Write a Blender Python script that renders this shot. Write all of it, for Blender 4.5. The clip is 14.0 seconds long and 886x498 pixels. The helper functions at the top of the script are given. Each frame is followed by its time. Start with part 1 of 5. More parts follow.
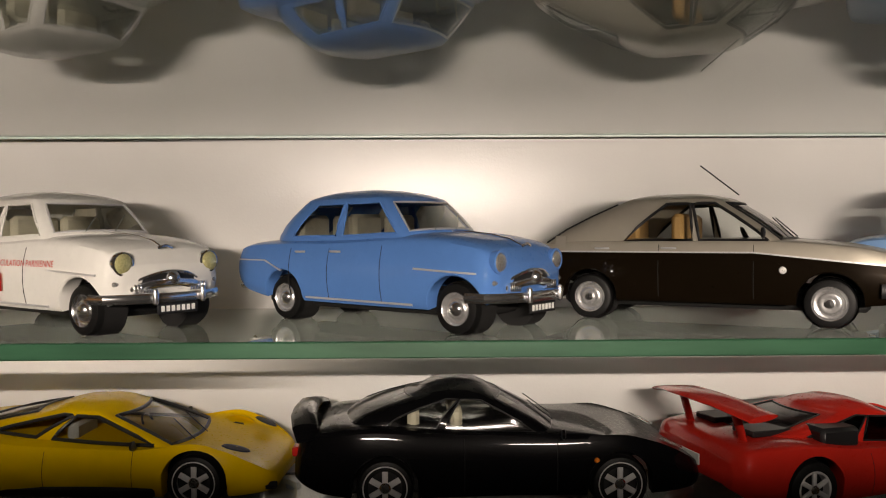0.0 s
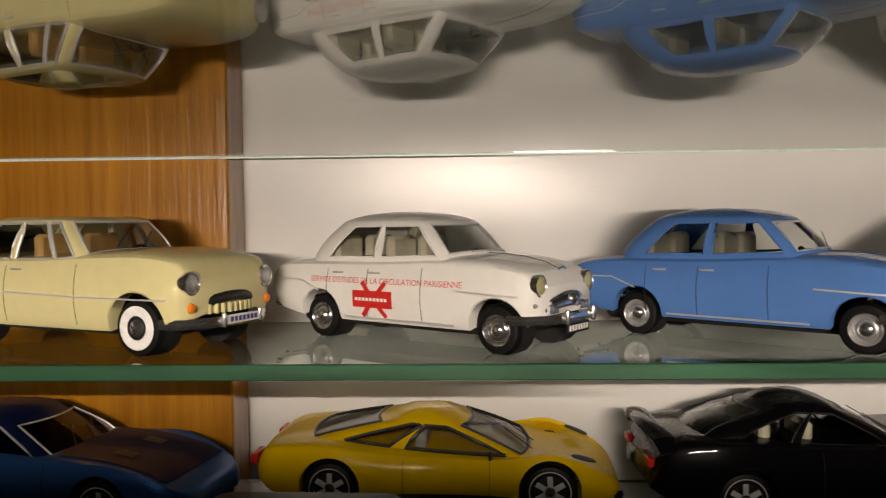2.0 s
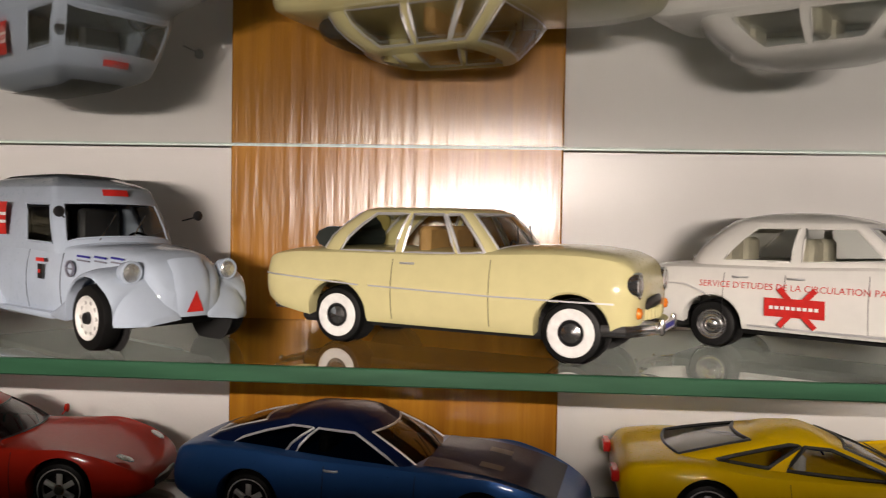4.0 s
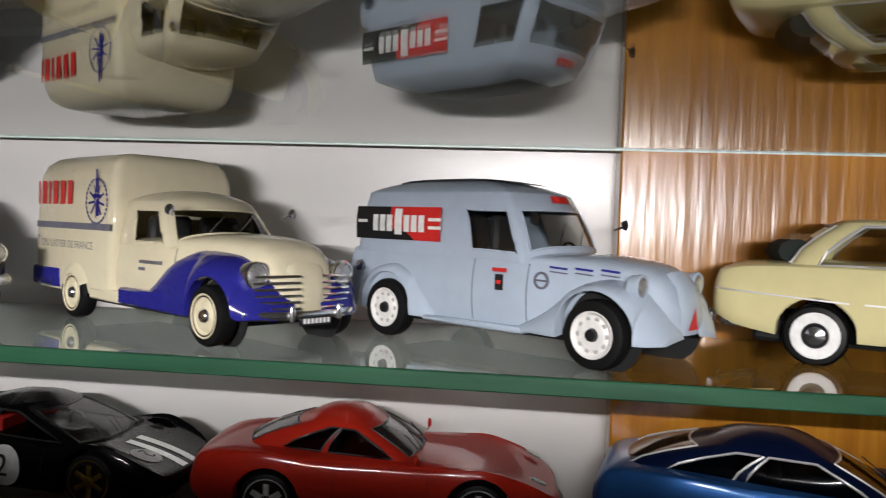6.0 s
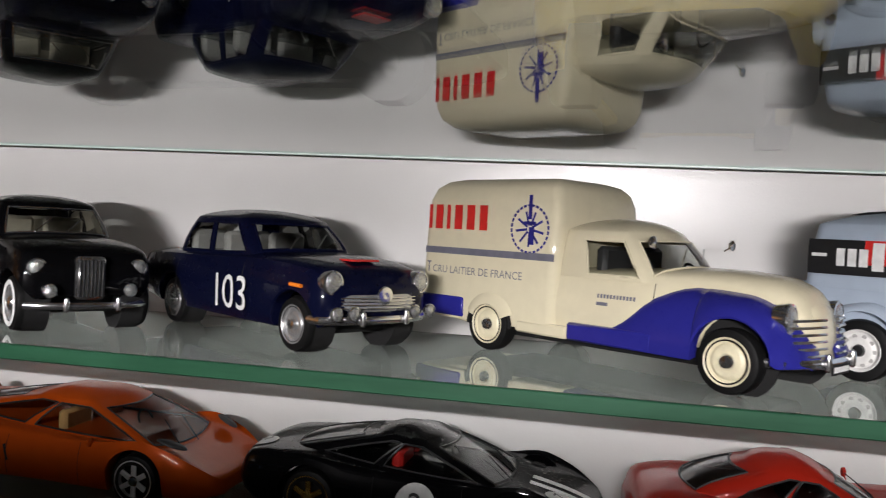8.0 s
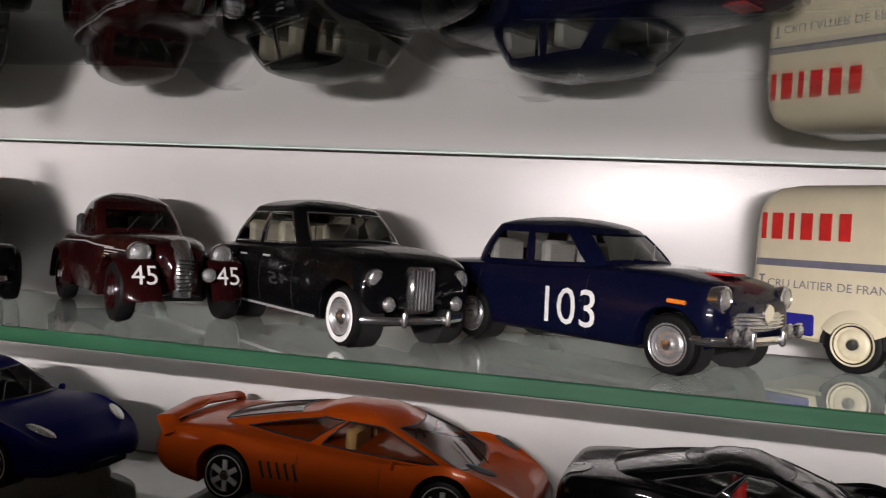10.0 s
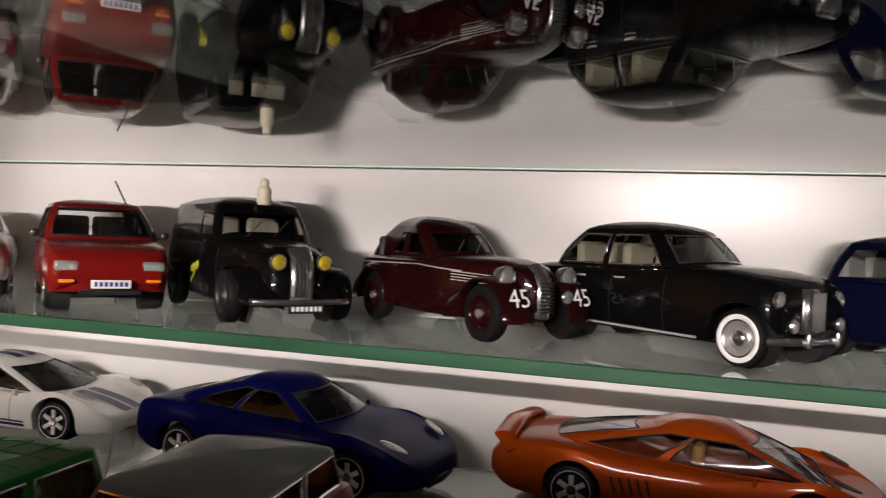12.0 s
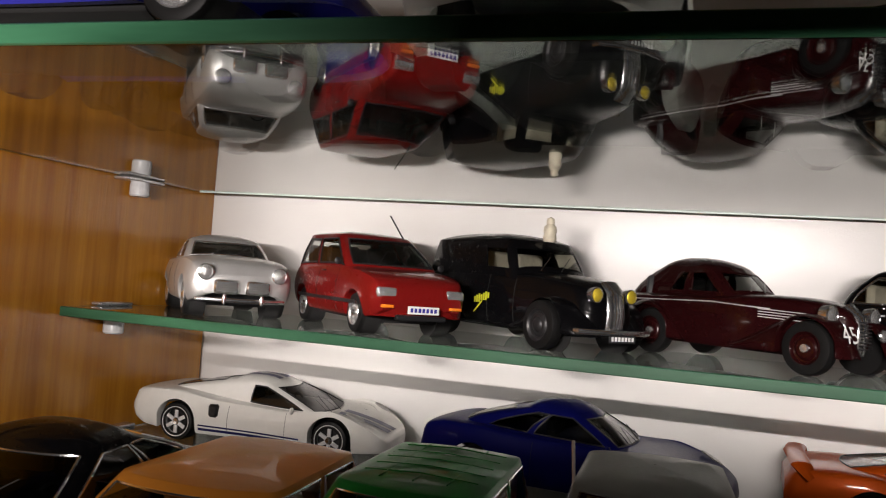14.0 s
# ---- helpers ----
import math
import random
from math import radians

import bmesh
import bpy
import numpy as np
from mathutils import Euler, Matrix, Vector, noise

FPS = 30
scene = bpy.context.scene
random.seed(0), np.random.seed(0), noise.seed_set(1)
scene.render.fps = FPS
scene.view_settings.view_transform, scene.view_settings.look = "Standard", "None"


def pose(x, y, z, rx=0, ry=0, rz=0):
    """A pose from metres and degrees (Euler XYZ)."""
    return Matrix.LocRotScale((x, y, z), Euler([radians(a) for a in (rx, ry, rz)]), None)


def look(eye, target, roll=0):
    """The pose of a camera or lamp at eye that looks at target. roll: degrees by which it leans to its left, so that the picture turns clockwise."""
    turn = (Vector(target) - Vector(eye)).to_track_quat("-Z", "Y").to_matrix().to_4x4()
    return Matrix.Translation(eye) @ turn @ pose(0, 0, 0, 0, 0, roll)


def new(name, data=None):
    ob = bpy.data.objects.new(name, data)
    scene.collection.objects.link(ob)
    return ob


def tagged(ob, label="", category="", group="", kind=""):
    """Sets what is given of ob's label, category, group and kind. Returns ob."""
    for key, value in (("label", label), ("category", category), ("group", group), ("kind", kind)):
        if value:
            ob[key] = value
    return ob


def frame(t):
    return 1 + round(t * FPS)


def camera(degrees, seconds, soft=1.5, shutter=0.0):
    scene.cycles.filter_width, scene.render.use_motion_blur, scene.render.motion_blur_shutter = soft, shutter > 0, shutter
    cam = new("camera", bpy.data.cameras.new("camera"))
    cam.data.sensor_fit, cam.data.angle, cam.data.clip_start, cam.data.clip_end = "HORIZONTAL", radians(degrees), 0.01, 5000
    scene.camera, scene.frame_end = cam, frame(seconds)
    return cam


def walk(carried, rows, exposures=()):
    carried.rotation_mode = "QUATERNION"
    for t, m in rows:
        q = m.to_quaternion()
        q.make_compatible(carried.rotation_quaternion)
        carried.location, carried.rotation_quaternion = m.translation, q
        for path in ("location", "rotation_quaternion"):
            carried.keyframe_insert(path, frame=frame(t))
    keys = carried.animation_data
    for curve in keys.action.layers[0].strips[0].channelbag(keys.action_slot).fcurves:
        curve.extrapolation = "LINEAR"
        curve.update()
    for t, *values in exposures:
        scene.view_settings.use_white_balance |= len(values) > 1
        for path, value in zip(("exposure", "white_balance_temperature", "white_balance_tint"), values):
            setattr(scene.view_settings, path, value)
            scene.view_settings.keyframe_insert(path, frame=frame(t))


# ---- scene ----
cam = camera(57.43, 14.0, 1.1, 0.25)
PATH = [
    (0, (-0.00172, -0.24530, 0.02300), (-0.00116, -0.19881, 0.02200), -0.30),
    (0.5, (-0.01853, -0.24402, 0.02721), (-0.01626, -0.19760, 0.02547), 0.30),
    (1, (-0.04070, -0.24467, 0.03030), (-0.03988, -0.19819, 0.02907), 0.10),
    (1.5, (-0.06574, -0.24814, 0.03186), (-0.06707, -0.20165, 0.03065), -0.10),
    (2, (-0.08516, -0.25181, 0.03153), (-0.08693, -0.20537, 0.02988), -0.60),
    (4.3, (-0.19430, -0.23770, 0.03030), (-0.19733, -0.19133, 0.02863), 1.20),
    (4.5, (-0.20235, -0.23774, 0.03016), (-0.20523, -0.19135, 0.02849), 1.20),
    (5, (-0.22572, -0.23484, 0.03044), (-0.22972, -0.18851, 0.02902), 1.10),
    (5.5, (-0.25251, -0.23386, 0.03077), (-0.25767, -0.18767, 0.02877), 1.80),
    (6, (-0.27998, -0.23363, 0.02895), (-0.28605, -0.18753, 0.02756), 2.00),
    (6.5, (-0.30626, -0.23416, 0.03026), (-0.31265, -0.18809, 0.02909), 2.00),
    (7, (-0.33126, -0.23377, 0.03060), (-0.33933, -0.18795, 0.02979), 2.50),
    (7.5, (-0.35865, -0.23153, 0.03044), (-0.36800, -0.18598, 0.02977), 2.90),
    (8, (-0.37963, -0.23502, 0.03079), (-0.38898, -0.18947, 0.02967), 2.90),
    (8.5, (-0.40267, -0.23560, 0.02979), (-0.41256, -0.19016, 0.02914), 2.90),
    (9, (-0.42763, -0.23460, 0.02677), (-0.43849, -0.18937, 0.02612), 3.40),
    (9.2, (-0.43500, -0.23379, 0.02674), (-0.44565, -0.18851, 0.02593), 3.40),
    (11.3, (-0.49788, -0.24267, 0.03047), (-0.51228, -0.19844, 0.02979), 2.20),
    (11.5, (-0.50821, -0.24567, 0.03005), (-0.52270, -0.20149, 0.02960), 2.00),
    (12, (-0.53367, -0.26412, 0.02886), (-0.54807, -0.21988, 0.02802), 2.40),
    (12.5, (-0.55677, -0.28421, 0.02912), (-0.57212, -0.24030, 0.02886), 2.60),
    (13, (-0.57323, -0.29784, 0.02672), (-0.58895, -0.25407, 0.02721), 2.20),
    (13.5, (-0.59607, -0.29865, 0.02353), (-0.61205, -0.25498, 0.02428), 2.90),
    (14, (-0.61437, -0.31051, 0.01965), (-0.62967, -0.26663, 0.02147), 4.30),
]
walk(cam, [(t, look(eye, target, roll)) for t, eye, target, roll in PATH],
     [(0, -0.13, 7600, 18), (2.0, -0.24, 7750, 18), (4.5, 0.06, 6950, 20), (6.5, 0, 6200, 14), (9.2, 0.06, 6250, 19), (11.5, 0.05, 6850, 22), (14, 0.15, 6700, 18)])

# ---- light ----
world = bpy.data.worlds.new("room_world")
scene.world = world
world.use_nodes = True
world.node_tree.nodes["Background"].inputs[0].default_value = (0.9, 0.85, 0.8, 1)
world.node_tree.nodes["Background"].inputs[1].default_value = 0.02

# the torch that goes along with the camera, as narrow gridded bars over its whole way, aimed up, level and down, and one turned at the end as the camera turns
for x, y, z, length, turn, tilt, watts, wide in ((-0.44, -0.24, 0.039, 0.76, 0, 11, 0.120, 22), (-0.44, -0.24, 0.039, 0.76, 0, 0, 0.067, 22), (-0.44, -0.24, 0.039, 0.76, 0, -11, 0.108, 22),
                                                 (0.30, -0.24, 0.032, 0.72, 0, 11, 0.108, 22), (0.30, -0.24, 0.032, 0.72, 0, 0, 0.064, 22), (0.30, -0.24, 0.032, 0.72, 0, -11, 0.104, 22),
                                                 (-0.715, -0.345, 0.040, 0.10, 26, 2, 0.11, 75)):
    torch = bpy.data.lights.new("torch_bar", "AREA")
    torch.shape, torch.size, torch.size_y = "RECTANGLE", length, 0.0015
    torch.energy, torch.spread, torch.color = watts, radians(wide), (1.0, 0.96, 0.9)
    new("torch_bar", torch).matrix_world = look((x, y, z), (x + math.tan(radians(turn)) * y, 0.0, z - y * math.tan(radians(tilt))))

# ---- materials ----
MM = 0.001


def mat_base(name):
    m = bpy.data.materials.new(name)
    m.use_nodes = True
    return m, m.node_tree.nodes, m.node_tree.links, m.node_tree.nodes["Principled BSDF"]


def noise_tex(n, l, scale, detail=4, stretch=None, rough=0.55):
    co = n.new("ShaderNodeTexCoord")
    mp = n.new("ShaderNodeMapping")
    l.new(co.outputs["Object"], mp.inputs[0])
    if stretch:
        mp.inputs["Scale"].default_value = stretch
    t = n.new("ShaderNodeTexNoise")
    t.inputs["Scale"].default_value = scale
    t.inputs["Detail"].default_value = detail
    t.inputs["Roughness"].default_value = rough
    l.new(mp.outputs[0], t.inputs["Vector"])
    return t


def ramp(n, l, src, stops):
    r = n.new("ShaderNodeValToRGB")
    while len(r.color_ramp.elements) < len(stops):
        r.color_ramp.elements.new(0.5)
    for e, (p, c) in zip(r.color_ramp.elements, stops):
        e.position, e.color = p, (*c, 1)
    l.new(src, r.inputs[0])
    return r


def bump(n, l, p, src, strength, dist):
    b = n.new("ShaderNodeBump")
    b.inputs["Strength"].default_value, b.inputs["Distance"].default_value = strength, dist
    l.new(src, b.inputs["Height"])
    l.new(b.outputs[0], p.inputs["Normal"])


def paint(name, col, rough=0.28, metallic=0.0, coat=0.65, flake=False):
    """Thick glossy model paint, slightly wavy, with faint dust."""
    m, n, l, p = mat_base(name)
    c = Vector(col)
    t = noise_tex(n, l, 260, 5)
    r = ramp(n, l, t.outputs[0], [(0.3, c * 0.96), (0.7, c * 1.02)])
    l.new(r.outputs[0], p.inputs["Base Color"])
    p.inputs["Metallic"].default_value = metallic
    d = noise_tex(n, l, 900, 3)
    rr = n.new("ShaderNodeMapRange")
    rr.inputs["To Min"].default_value, rr.inputs["To Max"].default_value = rough * 0.75, rough * 1.35
    l.new(d.outputs[0], rr.inputs["Value"])
    l.new(rr.outputs[0], p.inputs["Roughness"])
    p.inputs["Specular IOR Level"].default_value = 0.03
    p.inputs["Coat IOR"].default_value = 1.5
    p.inputs["Coat Weight"].default_value, p.inputs["Coat Roughness"].default_value = coat, 0.035
    w = noise_tex(n, l, 4000 if flake else 150, 2)
    bump(n, l, p, w.outputs[0], 0.2 if flake else 0.05, 0.0003 if not flake else 0.00004)
    return m


def plain(name, col, rough=0.5, metallic=0.0, var=0.15, scale=400, bumpy=0.0):
    m, n, l, p = mat_base(name)
    c = Vector(col)
    t = noise_tex(n, l, scale, 4)
    r = ramp(n, l, t.outputs[0], [(0.3, c * (1 - var)), (0.7, c * (1 + var * 0.5))])
    l.new(r.outputs[0], p.inputs["Base Color"])
    p.inputs["Roughness"].default_value, p.inputs["Metallic"].default_value = rough, metallic
    if bumpy:
        bump(n, l, p, t.outputs[0], bumpy, 0.0004)
    return m


def pane_material(name, tint, gloss=0.06):
    """Clear thin plastic glazing: see-through, with a sharp reflection."""
    m = bpy.data.materials.new(name)
    m.use_nodes = True
    n, l = m.node_tree.nodes, m.node_tree.links
    n.clear()
    out, mix = n.new("ShaderNodeOutputMaterial"), n.new("ShaderNodeMixShader")
    tr, gl, fr = n.new("ShaderNodeBsdfTransparent"), n.new("ShaderNodeBsdfGlossy"), n.new("ShaderNodeFresnel")
    tr.inputs[0].default_value = (*tint, 1)
    gl.inputs["Roughness"].default_value = gloss
    fr.inputs["IOR"].default_value = 1.55
    l.new(fr.outputs[0], mix.inputs[0])
    l.new(tr.outputs[0], mix.inputs[1])
    l.new(gl.outputs[0], mix.inputs[2])
    l.new(mix.outputs[0], out.inputs[0])
    return m


def wall_material():
    m, n, l, p = mat_base("white_laminate")
    t = noise_tex(n, l, 14, 4)
    r = ramp(n, l, t.outputs[0], [(0.3, (0.70, 0.69, 0.67)), (0.7, (0.78, 0.77, 0.75))])
    l.new(r.outputs[0], p.inputs["Base Color"])
    p.inputs["Roughness"].default_value = 0.18
    p.inputs["Specular IOR Level"].default_value = 0.26
    f = noise_tex(n, l, 1300, 3, rough=0.6)
    bump(n, l, p, f.outputs[0], 0.12, 0.0003)
    return m


def wood_material(name, dark, light, gloss=0.26):
    m, n, l, p = mat_base(name)
    g = noise_tex(n, l, 60, 6, (3.2, 3.2, 0.13), 0.65)
    h = noise_tex(n, l, 9, 3, (2.0, 2.0, 0.3))
    f = noise_tex(n, l, 330, 3, (1, 1, 0.07))
    mx = n.new("ShaderNodeMix")
    mx.inputs[0].default_value = 0.35
    l.new(g.outputs[0], mx.inputs[2])
    l.new(h.outputs[0], mx.inputs[3])
    r = ramp(n, l, mx.outputs[0], [(0.36, dark), (0.5, [(a + b) / 2 for a, b in zip(dark, light)]), (0.66, light)])
    l.new(r.outputs[0], p.inputs["Base Color"])
    p.inputs["Roughness"].default_value = gloss
    p.inputs["Specular IOR Level"].default_value = 0.5
    p.inputs["Coat Weight"].default_value, p.inputs["Coat Roughness"].default_value = 0.28, 0.22
    ad = n.new("ShaderNodeMath")
    ad.operation = "MULTIPLY_ADD"
    l.new(g.outputs[0], ad.inputs[0])
    ad.inputs[1].default_value = 0.3
    l.new(f.outputs[0], ad.inputs[2])
    bump(n, l, p, ad.outputs[0], 0.45, 0.0004)
    l.new(p.inputs["Normal"].links[0].from_socket, p.inputs["Coat Normal"])
    return m


def glass_material(name, tint, ior=1.52):
    m, n, l, p = mat_base(name)
    p.inputs["Base Color"].default_value = (*tint, 1)
    p.inputs["Transmission Weight"].default_value = 1.0
    p.inputs["IOR"].default_value = ior
    t = noise_tex(n, l, 40, 5)
    rr = n.new("ShaderNodeMapRange")
    rr.inputs["From Min"].default_value, rr.inputs["From Max"].default_value = 0.5, 0.8
    rr.inputs["To Min"].default_value, rr.inputs["To Max"].default_value = 0.0, 0.008
    l.new(t.outputs[0], rr.inputs["Value"])
    l.new(rr.outputs[0], p.inputs["Roughness"])
    return m


def edge_material():
    """The ground green edge of float glass."""
    m, n, l, p = mat_base("green_glass_edge")
    t = noise_tex(n, l, 30, 4, (1, 1, 8))
    r = ramp(n, l, t.outputs[0], [(0.3, (0.022, 0.10, 0.05)), (0.7, (0.045, 0.17, 0.09))])
    l.new(r.outputs[0], p.inputs["Base Color"])
    p.inputs["Roughness"].default_value = 0.3
    p.inputs["Transmission Weight"].default_value = 0.35
    p.inputs["IOR"].default_value = 1.5
    return m


WALL, EDGE = wall_material(), edge_material()
GLASS_UP = glass_material("upper_shelf_glass", (0.85, 0.92, 0.88), 1.65)
# middle shelf's darker tint stands for light lost on the way through the glass
GLASS, GLASS_DIM = glass_material("shelf_glass", (0.64, 0.70, 0.665)), glass_material("dimmed_shelf_glass", (0.43, 0.49, 0.455))
WOOD = wood_material("cherry_veneer", (0.28, 0.098, 0.006), (0.50, 0.215, 0.018), 0.22)
CHROME = plain("chrome", (0.93, 0.93, 0.93), 0.15, 0.97, 0.04)
TRIM = plain("bright_trim", (0.72, 0.72, 0.73), 0.42, 0.6, 0.05)
STEEL = plain("silver_alloy", (0.72, 0.72, 0.72), 0.26, 0.82, 0.15)
ALLOY = plain("bright_alloy", (0.78, 0.78, 0.78), 0.3, 0.35, 0.1)
RUBBER = plain("black_rubber", (0.007, 0.007, 0.007), 0.5)
RUBBER.node_tree.nodes["Principled BSDF"].inputs["Specular IOR Level"].default_value = 0.2
BLACK = plain("black_plastic", (0.012, 0.012, 0.013), 0.4)
MATT = plain("matt_black", (0.006, 0.006, 0.006), 0.8)
PANE = pane_material("clear_glazing", (0.86, 0.88, 0.86))
PANE_DARK = pane_material("smoked_glazing", (0.22, 0.23, 0.23))
# pale copy of the edge green, brightened in place of light reaching it
LIT_EDGE = plain("lit_green_edge", (0.66, 0.80, 0.73), 0.35)
LENS = plain("headlamp_lens", (0.72, 0.73, 0.72), 0.14, 0.8, 0.35, 2500, 0.6)
LENS_P = plain("pale_yellow_lens", (0.70, 0.66, 0.32), 0.14, 0.45, 0.3, 2500, 0.5)
LENS_Y = plain("yellow_headlamp_lens", (0.78, 0.60, 0.05), 0.14, 0.5, 0.3, 2500, 0.6)
AMBER = plain("amber_lens", (0.85, 0.22, 0.02), 0.2)
REDL = plain("red_lens", (0.55, 0.02, 0.015), 0.2)
WHITE = plain("white_plastic", (0.78, 0.77, 0.74), 0.4)
CREAM = plain("cream_plastic", (0.72, 0.66, 0.46), 0.35)
TAN = plain("tan_interior", (0.52, 0.30, 0.11), 0.6)
IVORY = plain("ivory_interior", (0.70, 0.64, 0.50), 0.6)
GREYI = plain("grey_interior", (0.42, 0.41, 0.39), 0.6)
DARKI = plain("dark_interior", (0.03, 0.03, 0.032), 0.6)
REDP = plain("red_print", (0.62, 0.025, 0.02), 0.4)
BLUEP = plain("blue_print", (0.025, 0.025, 0.24), 0.4)
GREYP = plain("grey_print", (0.16, 0.16, 0.20), 0.4)
WHITEP = plain("white_print", (0.80, 0.80, 0.78), 0.4)
NAVYP = plain("navy_print", (0.008, 0.010, 0.075), 0.35)
YELP = plain("yellow_print", (0.55, 0.55, 0.03), 0.4)
GOLD = plain("gold_rim", (0.65, 0.42, 0.10), 0.25, 0.9)
CLEAR = plain("frosted_plastic", (0.62, 0.63, 0.64), 0.3)


# ---- mesh helpers (millimetres) ----
class Geo:
    def __init__(self):
        self.v, self.f = [], []

    def grid(self, rows, close=False):
        b = len(self.v)
        m = len(rows[0])
        for r in rows:
            self.v.extend(r)
        for i in range(len(rows) - 1):
            for j in range(m if close else m - 1):
                k = (j + 1) % m
                self.f.append((b + i * m + j, b + i * m + k, b + (i + 1) * m + k, b + (i + 1) * m + j))
        return self

    def poly(self, pts):
        b = len(self.v)
        self.v.extend(pts)
        self.f.append(tuple(range(b, b + len(pts))))
        return self

    def box(self, a, b, bev=0.0):
        x0, y0, z0 = a
        x1, y1, z1 = b
        e = min(bev, (x1 - x0) / 2.2, (y1 - y0) / 2.2, (z1 - z0) / 2.2)
        rows = []
        for z, k in ((z0, e), (z0 + e, 0), (z1 - e, 0), (z1, e)) if e else ((z0, 0), (z1, 0)):
            u = e
            rows.append([(x0 + k, y0 + u, z), (x0 + u, y0 + k, z), (x1 - u, y0 + k, z), (x1 - k, y0 + u, z),
                         (x1 - k, y1 - u, z), (x1 - u, y1 - k, z), (x0 + u, y1 - k, z), (x0 + k, y1 - u, z)]
                        if e else [(x0, y0, z), (x1, y0, z), (x1, y1, z), (x0, y1, z)])
        self.grid(rows, True)
        self.poly(rows[0][::-1])
        return self.poly(rows[-1])

    def lathe(self, prof, n=24, at=(0, 0, 0), axis="y"):
        """prof: (along, radius) pairs, turned about an axis through at."""
        rows = []
        for a, r in prof:
            row = []
            for k in range(n):
                c, s = math.cos(2 * math.pi * k / n) * r, math.sin(2 * math.pi * k / n) * r
                p = {"y": (c, a, s), "x": (a, c, s), "z": (c, s, a)}[axis]
                row.append((at[0] + p[0], at[1] + p[1], at[2] + p[2]))
            rows.append(row)
        return self.grid(rows, True)

    def sweep(self, pts, ry, rz, n=8, flat=0.0):
        """A bar with an oval section along a path."""
        P = [Vector(p) for p in pts]
        rows = []
        for i, p in enumerate(P):
            t = (P[min(i + 1, len(P) - 1)] - P[max(i - 1, 0)]).normalized()
            up = Vector((0, 0, 1)) if abs(t.z) < 0.9 else Vector((1, 0, 0))
            side = t.cross(up).normalized()
            up = side.cross(t)
            rows.append([tuple(p + side * (ry * math.cos(2 * math.pi * k / n)) + up * (rz * math.sin(2 * math.pi * k / n))) for k in range(n)])
        self.grid(rows, True)
        self.poly(rows[0][::-1])
        return self.poly(rows[-1])

    def mirror(self):
        b, n = len(self.v), len(self.f)
        self.v.extend([(x, -y, z) for x, y, z in self.v[:b]])
        self.f.extend([tuple(i + b for i in f)[::-1] for f in self.f[:n]])
        return self

    def move(self, m):
        self.v = [tuple(m @ Vector(v)) for v in self.v]
        return self


def part(name, geo, mat, parent=None, label="", smooth=38.0, mats=None):
    me = bpy.data.meshes.new(name)
    me.from_pydata([(x * MM, y * MM, z * MM) for x, y, z in geo.v], [], geo.f)
    me.validate()
    bm = bmesh.new()
    bm.from_mesh(me)
    bmesh.ops.remove_doubles(bm, verts=bm.verts, dist=1e-6)
    bmesh.ops.recalc_face_normals(bm, faces=bm.faces)
    bm.to_mesh(me)
    bm.free()
    for m in mats or [mat]:
        me.materials.append(m)
    me.polygons.foreach_set("use_smooth", [True] * len(me.polygons))
    me.set_sharp_from_angle(angle=radians(smooth))
    ob = new(name, me)
    if parent:
        ob.parent = parent
    if label:
        ob["label"] = label
    return ob


def share(name, me, parent, m):
    ob = new(name, me)
    ob.parent, ob.matrix_local = parent, m
    return ob


def pchip(pts):
    """A smooth curve through (x, value) points, with no overshoot."""
    xs, ys = [p[0] for p in pts], [p[1] for p in pts]
    h = [b - a for a, b in zip(xs, xs[1:])]
    d = [(b - a) / k for a, b, k in zip(ys, ys[1:], h)]
    m = [d[0]] + [0 if p * q <= 0 else 2 * p * q / (p + q) for p, q in zip(d, d[1:])] + [d[-1]]

    def f(x):
        if x <= xs[0]:
            return ys[0]
        if x >= xs[-1]:
            return ys[-1]
        i = max(k for k in range(len(h)) if xs[k] <= x)
        t = (x - xs[i]) / h[i]
        return ((2 * t**3 - 3 * t**2 + 1) * ys[i] + (t**3 - 2 * t**2 + t) * h[i] * m[i]
                + (3 * t**2 - 2 * t**3) * ys[i + 1] + (t**3 - t**2) * h[i] * m[i + 1])
    return f


def text_geo(words, size):
    cu = bpy.data.curves.new("lettering", "FONT")
    cu.body, cu.size, cu.align_x, cu.align_y = words, size, "CENTER", "CENTER"
    cu.resolution_u = 3
    ob = bpy.data.objects.new("lettering", cu)
    scene.collection.objects.link(ob)
    bpy.context.view_layer.update()
    me = bpy.data.meshes.new_from_object(ob.evaluated_get(bpy.context.evaluated_depsgraph_get()))
    g = Geo()
    g.v = [tuple(v.co) for v in me.vertices]
    g.f = [tuple(p.vertices) for p in me.polygons]
    bpy.data.objects.remove(ob)
    bpy.data.curves.remove(cu)
    bpy.data.meshes.remove(me)
    return g


